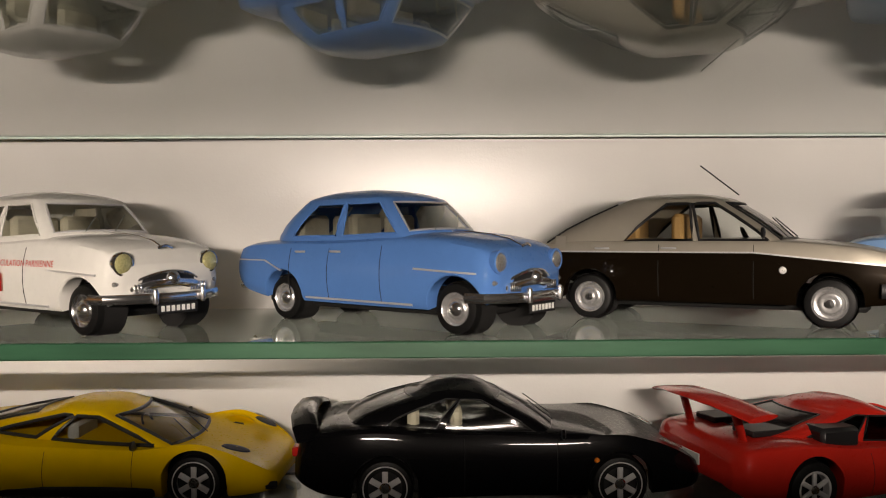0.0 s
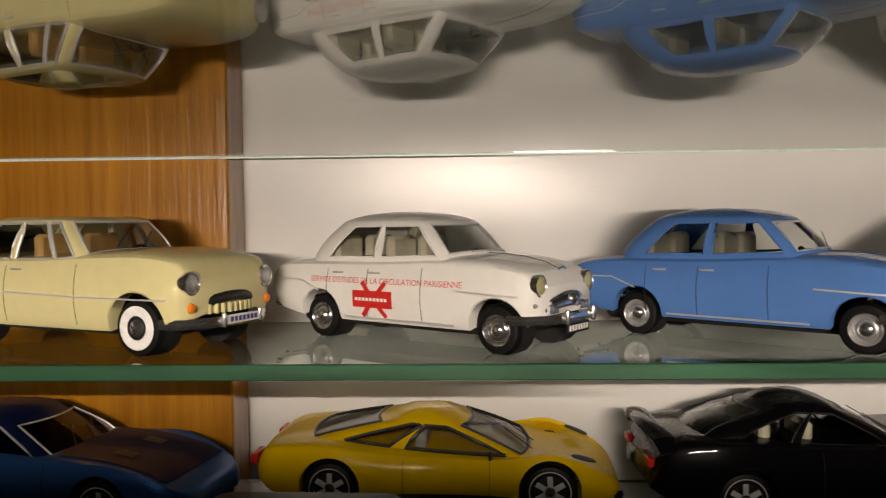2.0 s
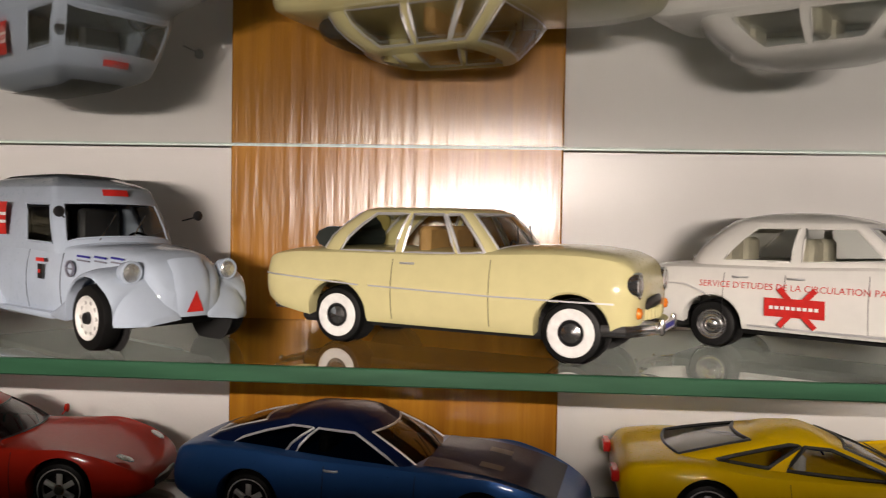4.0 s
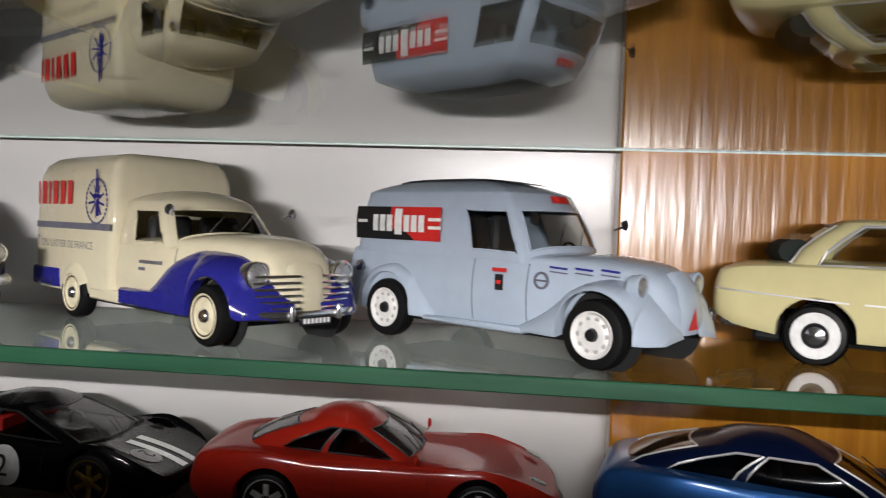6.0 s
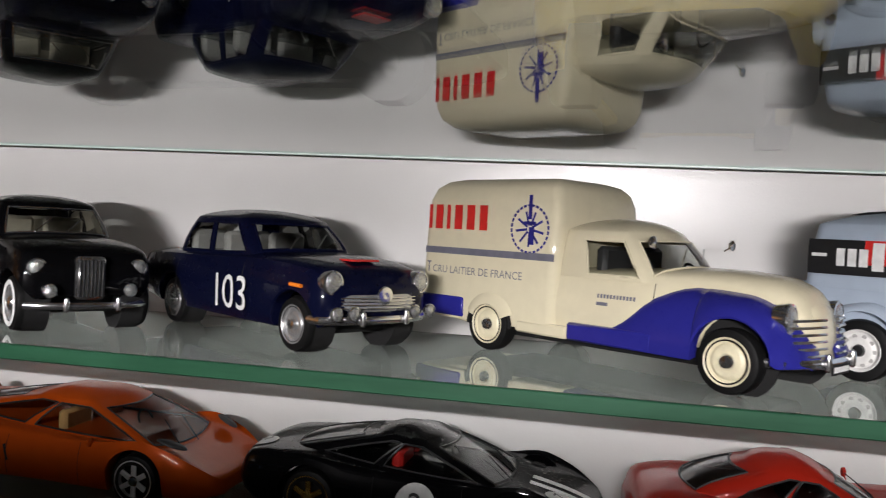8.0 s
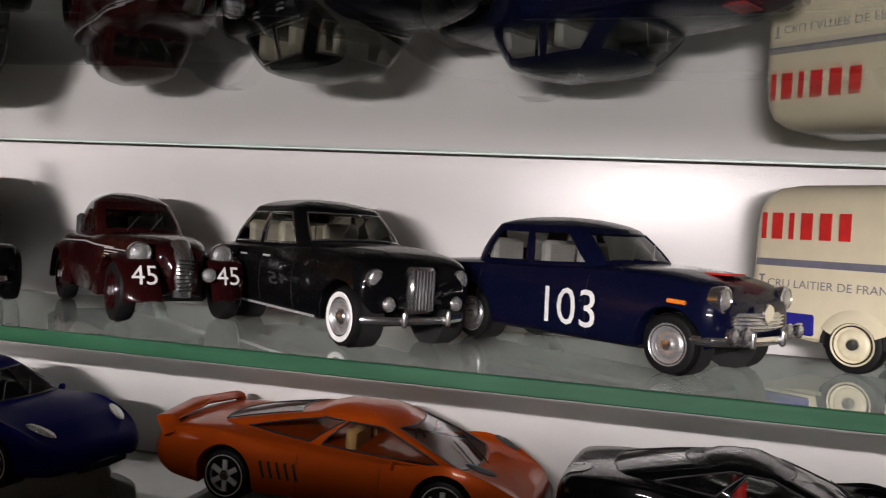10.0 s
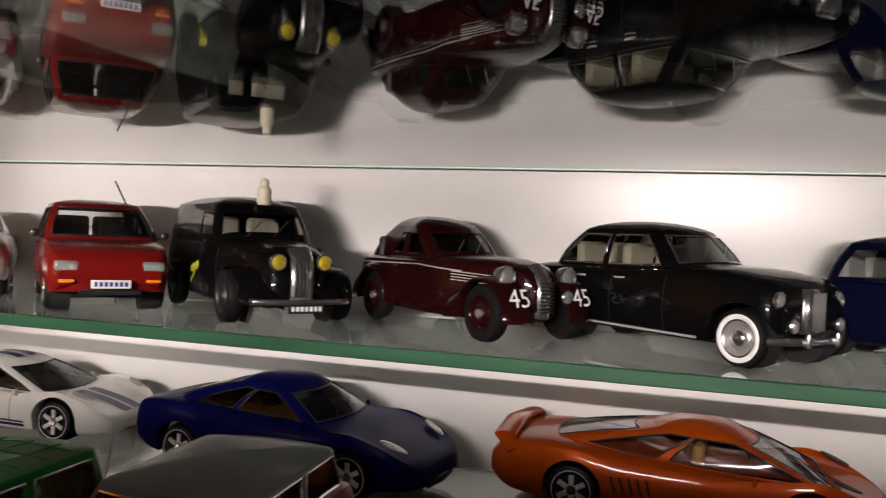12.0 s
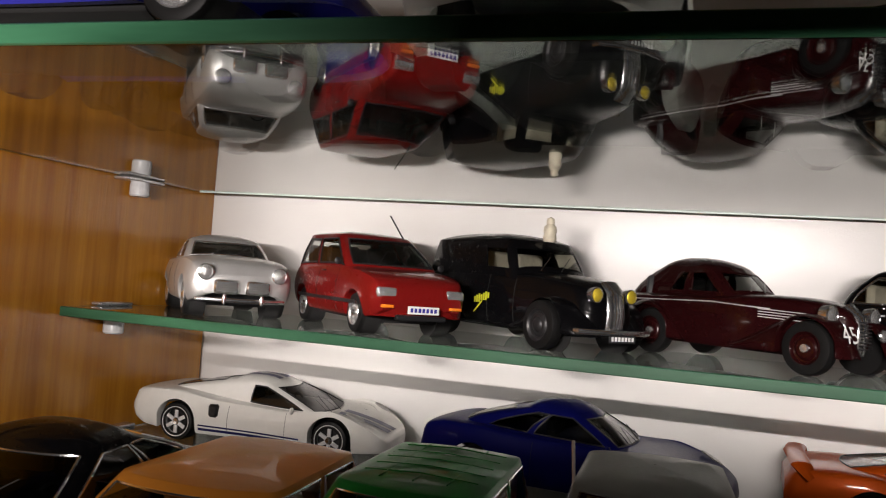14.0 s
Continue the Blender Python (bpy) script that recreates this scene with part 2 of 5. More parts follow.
# ---- the model car ----
SEDAN = dict(L=94, W=36, H=35, nose=43.5, tail=-50.5,
             top=[(-50.5, 16.5), (-49.4, 19.6), (-42, 21.6), (-25, 22.5), (0, 23), (14, 23.8), (26, 23.6), (36, 22.2), (41, 20.2), (43.5, 16.5)],
             sh=[(-50.5, 15.5), (-48.6, 18.6), (-37, 19.8), (-10, 20), (12, 20.8), (30, 20.2), (38, 19.4), (42, 17.6), (43.5, 15)],
             w=[(-50.5, 13.5), (-49.4, 15.6), (-45, 16.9), (-25, 17.7), (10, 18), (30, 17.8), (38, 17.2), (41.8, 15.8), (43.5, 12.8)],
             bot=[(-50.5, 10), (-45, 7.5), (-30, 5.6), (30, 5.4), (40, 6.8), (43.5, 9)],
             base=(15, -35, 15.8, 15.2), roof=(6.5, -25, 13.4, 12.6, 32.0), crown=2.7, bulge=1.4)
HATCH = dict(L=92, W=39, H=32.8, nose=46, tail=-46,
             top=[(-46, 15), (-44.5, 19.5), (-30, 20.8), (15, 21), (30, 20), (41, 18), (45, 15.5), (46, 13)],
             sh=[(-46, 14), (-44, 18.5), (-30, 19.6), (10, 19.8), (30, 18.8), (42, 16.4), (46, 12.5)],
             w=[(-46, 15.5), (-44, 17.8), (-25, 19.3), (10, 19.5), (32, 19), (42, 17.6), (46, 15)],
             bot=[(-46, 8.5), (-42, 6.5), (-30, 5.2), (30, 5.2), (42, 6), (46, 8)],
             base=(19, -44, 17.8, 17.4), roof=(4, -30, 14.8, 14.4, 30.8), crown=1.9, bulge=0.5)
COUPE = dict(L=108, W=44, H=30, nose=54, tail=-54,
             top=[(-54, 14), (-52, 19), (-42, 21), (-20, 20.4), (5, 19.8), (24, 18.6), (40, 15.8), (49, 12.4), (53, 10.6), (54, 8.2)],
             sh=[(-54, 13), (-50, 18.4), (-34, 20), (-10, 18), (10, 17.8), (30, 18.4), (40, 16.4), (49, 12.6), (53, 9.6), (54, 7)],
             w=[(-54, 15.5), (-51.5, 19), (-34, 22), (0, 20.6), (30, 21.6), (44, 20), (50, 18), (53, 15), (54, 12)],
             bot=[(-54, 8), (-46, 5), (-30, 4), (40, 4), (50, 4.6), (54, 5.4)],
             base=(16, -42, 17.6, 16.6), roof=(-1, -22, 13.4, 12.4, 27.0), crown=2.9, bulge=1.4)
WEDGE = dict(L=106, W=47, H=26.5, nose=52, tail=-54,
             top=[(-54, 15), (-51, 18.5), (-36, 19.6), (-14, 18), (12, 16), (28, 14.6), (40, 12.4), (47.5, 10.2), (51, 8.8), (52, 7)],
             sh=[(-54, 13.5), (-49, 17.4), (-33, 18.2), (-15, 15.6), (5, 15), (20, 16), (31, 17.4), (39, 15.4), (47, 11.4), (51, 8.4), (52, 6.4)],
             w=[(-54, 18), (-51, 21), (-31, 23.5), (0, 21.6), (29, 22.6), (42, 21), (48, 18.6), (51, 15.5), (52, 12)],
             bot=[(-54, 8), (-47, 4.5), (-30, 3.4), (40, 3.2), (52, 3.6)],
             base=(28, -42, 17.8, 16), roof=(5, -16, 13.0, 12.0, 24.0), crown=2.2, bulge=1.2)
VAN = dict(L=92, W=37, H=42, nose=41, tail=-49,
           top=[(-49, 24), (-47, 26), (-20, 26), (8, 26.4), (20, 26.2), (32, 24.4), (38, 21), (41, 15)],
           sh=[(-49, 23), (-47, 25), (-10, 25), (10, 24), (24, 21.5), (36, 18), (41, 13)],
           w=[(-49, 13.5), (-47.6, 15.8), (-20, 16.4), (6, 15.6), (16, 13.2), (28, 11.4), (36, 10), (40, 7.6), (41, 5)],
           bot=[(-49, 7), (-40, 6), (30, 6), (38, 7), (41, 7.5)],
           base=(13, -49, 15.4, 15.6), roof=(6, -47.5, 12.8, 13.4, 37.6), crown=4.0, bulge=1.6)


def loft_body(s):
    """The lower body: a loft with wheel arches let into its lower edge. Returns the mesh and its height and side functions."""
    kx, ky, kz = s["L"] / s["ref"]["L"], s["W"] / s["ref"]["W"], s["H"] / s["ref"]["H"]
    F = {k: pchip([(x * kx, v * (ky if k == "w" else kz)) for x, v in s.get(k, s["ref"][k])]) for k in ("top", "sh", "w", "bot")}
    x0, x1 = s["tail"] * kx, s["nose"] * kx
    ax, r = (-s["wb"] / 2 + s.get("dx", 0), s["wb"] / 2 + s.get("dx", 0)), s["r"] + s.get("gap", 0.9)
    n, fm, tb, ts = s.get("n", 2.7), 0.5, s.get("tuck", 0.07), s.get("tumble", 0.07)
    xs = {round(x0 + (x1 - x0) * (1 - math.cos(math.pi * i / 40)) / 2, 3) for i in range(41)}
    for a in ax:
        xs |= {round(a - r * math.cos(math.pi * i / 14), 3) for i in range(15)} | {round(a - r - 0.05, 3), round(a + r + 0.05, 3)}
    xs = sorted(x for x in xs if x0 <= x <= x1)

    def prof(f):
        return 1 - tb * max(0, (fm - f) / fm) ** 2 - ts * max(0, (f - fm) / (1 - fm)) ** 2

    def side(x, z):
        b, h = F["bot"](x), F["sh"](x)
        return F["w"](x) * prof(min(1, max(0, (z - b) / max(h - b, 0.1))))

    def height(x, y):
        q = min(abs(y) / (F["w"](x) * prof(1)), 0.999) ** (n / 2)
        return F["sh"](x) + (F["top"](x) - F["sh"](x)) * math.sqrt(1 - q * q) ** (2 / n)

    rows = []
    for x in xs:
        b0, h, w = F["bot"](x), F["sh"](x), F["w"](x)
        b = b0
        for a, on in zip(ax, s.get("arch", (1, 1))):
            if abs(x - a) < r and on:
                b = max(b, s["r"] + math.sqrt(r * r - (x - a) ** 2))
        b = min(b, h - 0.8)
        half = [(w * prof(0) - 3.2, b + 0.5), (w * prof((b - b0) / (h - b0)) - 0.4, b)]
        for q in (0.06, 0.2, 0.36, 0.52, 0.68, 0.82, 0.93, 1.0):
            z = b + (h - b) * q
            half.append((w * prof((z - b0) / (h - b0)), z))
        for q in (12, 25, 40, 56, 72):
            half.append((w * prof(1) * math.cos(radians(q)) ** (2 / n), h + (F["top"](x) - h) * math.sin(radians(q)) ** (2 / n)))
        rows.append([(x, -y, z) for y, z in half] + [(x, 0, F["top"](x))] + [(x, y, z) for y, z in half[::-1]])
    g = Geo().grid(rows)
    g.poly(rows[0][::-1])
    g.poly(rows[-1])
    return g, F, side, height, ax, (x0, x1)


def cabin(s, height):
    """The cabin above the belt: walls between a ring at the belt and one at the roof, cut into pillars and panes, and a crowned roof."""
    kx, ky, kz = s["L"] / s["ref"]["L"], s["W"] / s["ref"]["W"], s["H"] / s["ref"]["H"]
    bf, br, wf, wr = s.get("base", s["ref"]["base"])
    rf, rr, tf, tr, zt = s.get("roof", s["ref"]["roof"])
    bf, br, rf, rr = bf * kx, br * kx, rf * kx, rr * kx
    wf, wr, tf, tr, zt = wf * ky, wr * ky, tf * ky, tr * ky, zt * kz
    bulge, crown = s.get("bulge", s["ref"]["bulge"]), s.get("crown", s["ref"]["crown"])
    bow, bowr, c = s.get("bow", 2.6), s.get("bowr", 2.2), s.get("corner", 4.0)
    doors = s["doors"]          # stretches of the side: (kind, share)
    seq = []

    def ring(xf, xr, w0, w1, first):
        pts = []
        ya, yc = w0 - 2.2, w1 - s.get("cwidth", 3.0)
        a0, c0 = (xf - bow, ya), (xr + bowr, yc)
        a1, c1 = (xf - bow - c, w0), (xr + bowr + s.get("crear", c), w1)
        for i in range(6):
            t = i / 6
            pts.append((xf - bow * t * t, ya * t)); seq.append("screen") if first else None
        for i in range(3):
            t = i / 3
            u, v = (1 - t), t
            pts.append((u * u * a0[0] + 2 * u * v * (a0[0] - 0.4) + v * v * a1[0], u * u * a0[1] + 2 * u * v * w0 + v * v * a1[1])); seq.append("pillar") if first else None
        total = sum(q for _, q in doors)
        done = 0
        for kind, q in doors:
            m = 1 if kind == "pillar" else 4
            for i in range(m):
                t = (done + q * i / m) / total
                pts.append((a1[0] + (c1[0] - a1[0]) * t, a1[1] + (c1[1] - a1[1]) * t)); seq.append(kind + ("" if kind in ("pillar", "panel") else str(len(set(k for k in seq if k.startswith(kind))) if i == 0 else "+"))) if first else None
            done += q
        for i in range(4):
            t = i / 4
            u, v = (1 - t), t
            pts.append((u * u * c1[0] + 2 * u * v * (c0[0] + 0.3) + v * v * c0[0], u * u * c1[1] + 2 * u * v * w1 + v * v * c0[1])); seq.append("pillar") if first else None
        for i in range(6):
            t = i / 5
            pts.append((xr + bowr * (1 - t) ** 2, yc * (1 - t))); seq.append("back") if first else None
        return pts

    lo, hi = ring(bf, br, wf, wr, True), ring(rf, rr, tf, tr, False)
    v0, v1 = s.get("sill", 0.12), s.get("header", 0.86)
    levels = [0, v0, v0 + (v1 - v0) * 0.33, v0 + (v1 - v0) * 0.67, v1, 1]
    shell, panes = Geo(), {}

    def at(i, v):
        (xa, ya), (xb, yb) = lo[i], hi[i]
        za = height(xa, ya) - 0.7
        px = 1.12 if xa > (bf + br) / 2 else s.get("back", 1.5 if s["ref"] in (SEDAN, COUPE) else 1.2)
        return (xa + (xb - xa) * v ** px, ya + (yb - ya) * v ** s.get("lean", 1.6), za + (zt - za) * (v ** s.get("lift", 0.94)))

    names, cur = [], 0
    for q in seq[:-1]:
        if q.endswith("+"):
            names.append(names[-1])
        else:
            cur += q not in ("pillar", "panel", "screen", "back")
            names.append(q if q in ("pillar", "panel", "screen", "back") else "window%d" % cur)
    for sgn in (-1, 1):
        for i in range(len(lo) - 1):
            for j in range(5):
                quad = [at(i, levels[j]), at(i + 1, levels[j]), at(i + 1, levels[j + 1]), at(i, levels[j + 1])]
                quad = [(x, y * sgn, z) for x, y, z in quad]
                k = names[i]
                if 1 <= j <= 3 and k not in ("pillar", "panel") and not (k == "back" and s.get("noback")):
                    key = k if k in ("screen", "back") else k + ("r" if sgn < 0 else "l")
                    panes.setdefault(key, []).append(quad)
                else:
                    shell.poly(quad)
    edge = [at(i, 1) for i in range(len(lo))]
    full = [(x, -y, z) for x, y, z in edge] + [(x, y, z) for x, y, z in edge[::-1]]
    cx = (rf + rr) / 2
    rows = []
    for k in (1.0, 0.98, 0.95, 0.89, 0.84) if s.get("topless") else (1.0, 0.98, 0.95, 0.89, 0.8, 0.66, 0.45, 0.22, 0.01):
        rows.append([(cx + (x - cx) * k, y * k, z + crown * (1 - k ** 2.3) ** 0.85) for x, y, z in full])
    shell.grid(rows, True)
    return shell, panes, (bf, br, rf, rr, wf, zt, tf)


def roof_z(s, cab, x, y):
    """Height of the crowned roof above a point of the plan."""
    rf, rr, zt, tf = cab[2], cab[3], cab[5], cab[6]
    k = min(max(abs(x - (rf + rr) / 2) / ((rf - rr) / 2), abs(y) / tf), 1.0)
    return zt + s * (1 - k ** 2.3) ** 0.85


def border(quads):
    """The outer loop of a patch of quads."""
    key = lambda p: tuple(round(c, 3) for c in p)  # noqa: E731
    count = {}
    for q in quads:
        for a, b in zip(q, q[1:] + q[:1]):
            e = frozenset((key(a), key(b)))
            count.setdefault(e, []).append((key(a), key(b)))
    nxt = {}
    for e, some in count.items():
        if len(some) == 1 and len(e) == 2:
            a, b = some[0]
            nxt.setdefault(a, []).append(b)
            nxt.setdefault(b, []).append(a)
    start = next(iter(nxt))
    loop, prev, cur = [start], None, start
    while True:
        step = [p for p in nxt[cur] if p != prev]
        if not step:
            break
        prev, cur = cur, step[0]
        if cur == start or len(loop) > 200:
            break
        loop.append(cur)
    return loop


def wheel_set(car, s, ax, side):
    r, wd = s["r"], s.get("tyre", 4.6)
    tyre = Geo().lathe([(-wd * 0.5, r * 0.62), (-wd * 0.52, r * 0.8), (-wd * 0.44, r * 0.95), (-wd * 0.25, r), (wd * 0.25, r),
                        (wd * 0.44, r * 0.95), (wd * 0.5, r * 0.7), (wd * 0.5, r * 0.05)], 30)
    ri, kind = r * s.get("rim", 0.64), s.get("wheel", "disc")
    rimmat, capmat = s.get("rimmat", STEEL), s.get("capmat", CHROME)
    if kind == "spoke":
        rim = Geo().lathe([(-wd * 0.5, ri * 1.02), (-wd * 0.53, ri), (-wd * 0.5, ri * 0.9), (-wd * 0.1, ri * 0.86)], 30)
        for k in range(s.get("spokes", 5)):
            b = Geo().box((-ri * 0.13, -wd * 0.5, ri * 0.1), (ri * 0.13, -wd * 0.34, ri * 0.95), 0.25)
            rim.v, rim.f = rim.v + [tuple(Matrix.Rotation(2 * math.pi * k / s.get("spokes", 5), 3, "Y") @ Vector(p)) for p in b.v], rim.f + [tuple(i + len(rim.v) for i in f) for f in b.f]
        disc = Geo().lathe([(-wd * 0.12, ri * 0.9), (-wd * 0.1, 0.02)], 24)
        cap = Geo().lathe([(-wd * 0.5, ri * 0.26), (-wd * 0.56, ri * 0.2), (-wd * 0.57, 0.02)], 14)
    else:
        rim = Geo().lathe([(-wd * 0.5, ri * 1.03), (-wd * 0.55, ri), (-wd * 0.5, ri * 0.92), (-wd * 0.36, ri * 0.86), (-wd * 0.34, ri * 0.76), (-wd * 0.43, ri * 0.68), (-wd * 0.47, ri * 0.56), (-wd * 0.44, ri * 0.4), (-wd * 0.44, 0.02)], 30)
        disc = None
        cap = Geo().lathe([(-wd * 0.44, ri * s.get("cap", 0.48)), (-wd * 0.52, ri * s.get("cap", 0.48) * 0.92), (-wd * 0.62, ri * 0.25), (-wd * 0.64, 0.02)], 20)
    first = None
    for a in ax:
        for sg in (-1, 1):
            y = sg * ((s["W"] / 2 if s.get("arch", (1, 1)) == (0, 0) else side(a + (r * 1.2 if a < 0 else -r * 1.2), r)) - wd / 2 - s.get("inset", 0.5))
            m = pose(a * MM, y * MM, r * MM, 0, 0, 0 if sg < 0 else 180)
            if first is None:
                w = part("wheel", tyre, RUBBER, car, "black rubber tyre")
                kids = [part("rim", rim, rimmat, w), part("hubcap", cap, capmat, w)]
                if disc:
                    kids.append(part("brake_disc", disc, BLACK, w))
                if kind == "white":
                    kids.append(part("whitewall", Geo().lathe([(-wd * 0.53, r * s.get("band", (0.8, 0.5))[0]), (-wd * 0.575, r * (s.get("band", (0.8, 0.5))[0] - 0.04)), (-wd * 0.57, r * (s.get("band", (0.8, 0.5))[1] + 0.04)), (-wd * 0.52, r * s.get("band", (0.8, 0.5))[1])], 30), WHITEP, w, "white sidewall band"))
                if s.get("slots"):
                    q = Geo()
                    for k in range(10):
                        t = 2 * math.pi * k / 10
                        q.lathe([(-wd * 0.5 - 0.02, 0.55), (-wd * 0.5 - 0.06, 0.02)], 8, (ri * 0.7 * math.cos(t), 0.3, ri * 0.7 * math.sin(t)))
                    kids.append(part("rim_holes", q, GREYI, w))
                w.matrix_local = m
                first = (w, kids)
            else:
                w = share("wheel", first[0].data, car, m)
                w["label"] = "black rubber tyre"
                for k in kids:
                    share(k.name.split(".")[0], k.data, w, Matrix())


def ribbon(pts, side, width, proud=0.18, both=True):
    """A strip laid on the flank along (x, z) points."""
    g = Geo()
    rows = []
    fine = []
    for (xa, za), (xb, zb) in zip(pts, pts[1:]):
        n = max(2, int(math.hypot(xb - xa, zb - za) / 3) + 1)
        fine += [(xa + (xb - xa) * i / n, za + (zb - za) * i / n) for i in range(n)]
    fine.append(pts[-1])
    for i, (x, z) in enumerate(fine):
        a, b = fine[max(i - 1, 0)], fine[min(i + 1, len(fine) - 1)]
        dx, dz = b[0] - a[0], b[1] - a[1]
        k = math.hypot(dx, dz) or 1
        nx, nz = -dz / k * width / 2, dx / k * width / 2
        rows.append([(x + nx, -side(x + nx, z + nz) + 0.2, z + nz), (x + nx, -side(x + nx, z + nz) - proud, z + nz),
                     (x - nx, -side(x - nx, z - nz) - proud, z - nz), (x - nx, -side(x - nx, z - nz) + 0.2, z - nz)])
    g.grid(rows, True)
    g.poly(rows[0][::-1])
    g.poly(rows[-1])
    return g.mirror() if both else g


def decal(g, side, x, z, proud=0.12, sgn=-1, slant=0.0):
    """Flat print wrapped onto the flank, reading from the outside."""
    o = Geo()
    o.f = list(g.f)
    for a, b, _ in g.v:
        px, pz = x + a * (-sgn) , z + b + slant * a
        o.v.append((px, sgn * (side(px, pz) + proud), pz))
    return o


def rect(w, h, x=0.0, y=0.0, n=6):
    g = Geo()
    g.grid([[(x - w / 2 + w * i / n, y - h / 2 + h * j / n, 0) for i in range(n + 1)] for j in range(n + 1)])
    return g


def join(*some):
    o = Geo()
    for g in some:
        b = len(o.v)
        o.v += g.v
        o.f += [tuple(i + b for i in f) for f in g.f]
    return o


def make_car(name, label, s, right_rear=None, right_front=None, z=0.0, at=None, heading=None, group=""):
    """A model car; it stands where its two right-hand hubs are, or at a place with a heading."""
    s = dict(s)
    s.setdefault("tail", s["ref"]["tail"]); s.setdefault("nose", s["ref"]["nose"])
    for k in ("L", "W", "H"):
        s.setdefault(k, s["ref"][k])
    s.setdefault("r", 7.4)
    if right_rear:
        R, Fh = Vector(right_rear), Vector(right_front)
        s.setdefault("wb", (Fh - R).length)
        d = (Fh - R).normalized()
        c = (R + Fh) / 2 + Vector((-d.y, d.x)) * (s["W"] / 2 - 1.0)
        heading = math.degrees(math.atan2(d.y, d.x))
    else:
        c = Vector(at)
    car = new(name)
    tagged(car, label, "model car", group)
    car.empty_display_size = 0.01
    car.matrix_world = pose(c.x * MM, c.y * MM, z * MM, 0, 0, heading)
    g, F, side, height, ax, (x0, x1) = loft_body(s)
    body = s["paint"]
    if s.get("lower"):
        me = part("body", g, body, car, mats=[body, s["lower"]])
        for p in me.data.polygons:
            p.material_index = int(p.center.z < s["split"](p.center.x / MM) * MM)
    else:
        part("body", g, body, car)
    r = s["r"]
    wmid = s["W"] / 2
    # floor pan and wheel wells
    nose_in = 9 if s["ref"] in (SEDAN, HATCH, VAN) else 20
    part("chassis", Geo().box((x0 + 9, -wmid + 6.4, r * 0.6), (x1 - nose_in, wmid - 6.4, r * (1.5 if s["ref"] in (SEDAN, HATCH) else 1.25)), 1.0), MATT, car, "black base plate")
    if s.get("arch", (1, 1)) == (1, 1):
        for a_ in ax:
            part("wheel_well", Geo().lathe([(-wmid + 3.2, r + 0.4), (-wmid + 9, r + 0.4), (-wmid + 9, 0.05)], 20, (a_, 0, r)), MATT, car)
            part("wheel_well", Geo().lathe([(wmid - 3.2, r + 0.4), (wmid - 9, r + 0.4), (wmid - 9, 0.05)], 20, (a_, 0, r)), MATT, car)
    cab = None
    if not s.get("open"):
        shell, panes, cab = cabin(s, height)
        part("roof", shell, s.get("roofmat", body), car, smooth=62.0)
        pm = s.get("pane", PANE)
        for key, quads in panes.items():
            q = Geo()
            for p in quads:
                q.poly(p)
            w = part("windscreen" if key == "screen" else "rear_window" if key == "back" else "side_window", q, s.get("backpane", pm) if key == "back" else pm, car)
            loop = border(quads)
            if len(loop) > 4:
                part("window_frame", Geo().sweep(loop + loop[:2], s.get("frame", 0.28), s.get("frame", 0.28), 6), s.get("screenmat", s.get("framemat", BLACK)) if key in ("screen", "back") else s.get("framemat", BLACK), w)
        bf, br, rf, rr, wf, zt, tf = cab
        inner = s.get("inner", GREYI)
        zs = min(F["sh"](0), zt - 8)
        for name_, x, d in (("front_seat", rf - (rf - rr) * 0.28, 4.5), ("rear_seat", rf - (rf - rr) * 0.82, 4.5))[:s.get("rows", 2)]:
            for y in (-wf * 0.45, wf * 0.45):
                st = join(Geo().box((x - d, y - wf * 0.36, zs - 5), (x + d, y + wf * 0.36, zs - 1.5), 1.0),
                          Geo().box((x - d - 2, y - wf * 0.36, zs - 4), (x - d + 1.2, y + wf * 0.36, zs + (zt - zs) * 0.68), 1.0))
                part(name_, st, inner, car)
        wh = Geo().lathe([(0.35 * math.cos(a), 3.4 + 0.35 * math.sin(a)) for a in [i * math.pi / 3 for i in range(7)]], 20, axis="x")
        wh.move(Matrix.Translation((rf - (rf - rr) * 0.02 + 2, wf * 0.45, zs + 0.8)) @ Matrix.Rotation(radians(-25), 4, "Y"))
        part("steering_wheel", wh, BLACK, car)
        # wipers
        for y in (-wf * 0.42, wf * 0.1):
            p0 = (bf - 0.6 - 2.4 * (y / wf) ** 2, y, height(bf, y) + 0.6)
            t = 0.42
            p1 = (bf + (rf - bf) * t, y + wf * 0.33, height(bf, y) + (zt - height(bf, y)) * t + 1.2)
            part("wiper", Geo().sweep([p0, p1], 0.16, 0.16, 5), s.get("wipermat", BLACK), car)
    wheel_set(car, s, ax, side)
    for xd in s.get("gaps", ()):
        top = F["sh"](xd) - 0.3
        pair("door_gap", ribbon([(xd, F["bot"](xd) + 1.2), (xd, top)], side, 0.13, 0.1, False), MATT, car)
    for xh in s.get("handles", ()):
        zh = F["sh"](xh) - s.get("handle_drop", 1.2)
        hg = Geo().sweep([(xh - 1.8, -side(xh, zh) - 0.1, zh), (xh - 1.2, -side(xh, zh) - 0.6, zh), (xh + 1.2, -side(xh, zh) - 0.6, zh), (xh + 1.8, -side(xh, zh) - 0.1, zh)], 0.3, 0.3, 6)
        pair("door_handle", hg, s.get("handlemat", TRIM), car)
    for pts, wdt, m in s.get("trims", ()):
        pair("side_trim", ribbon(pts, side, wdt, 0.3, False), TRIM if m is CHROME else m, car)
    lens = s.get("lens", LENS)
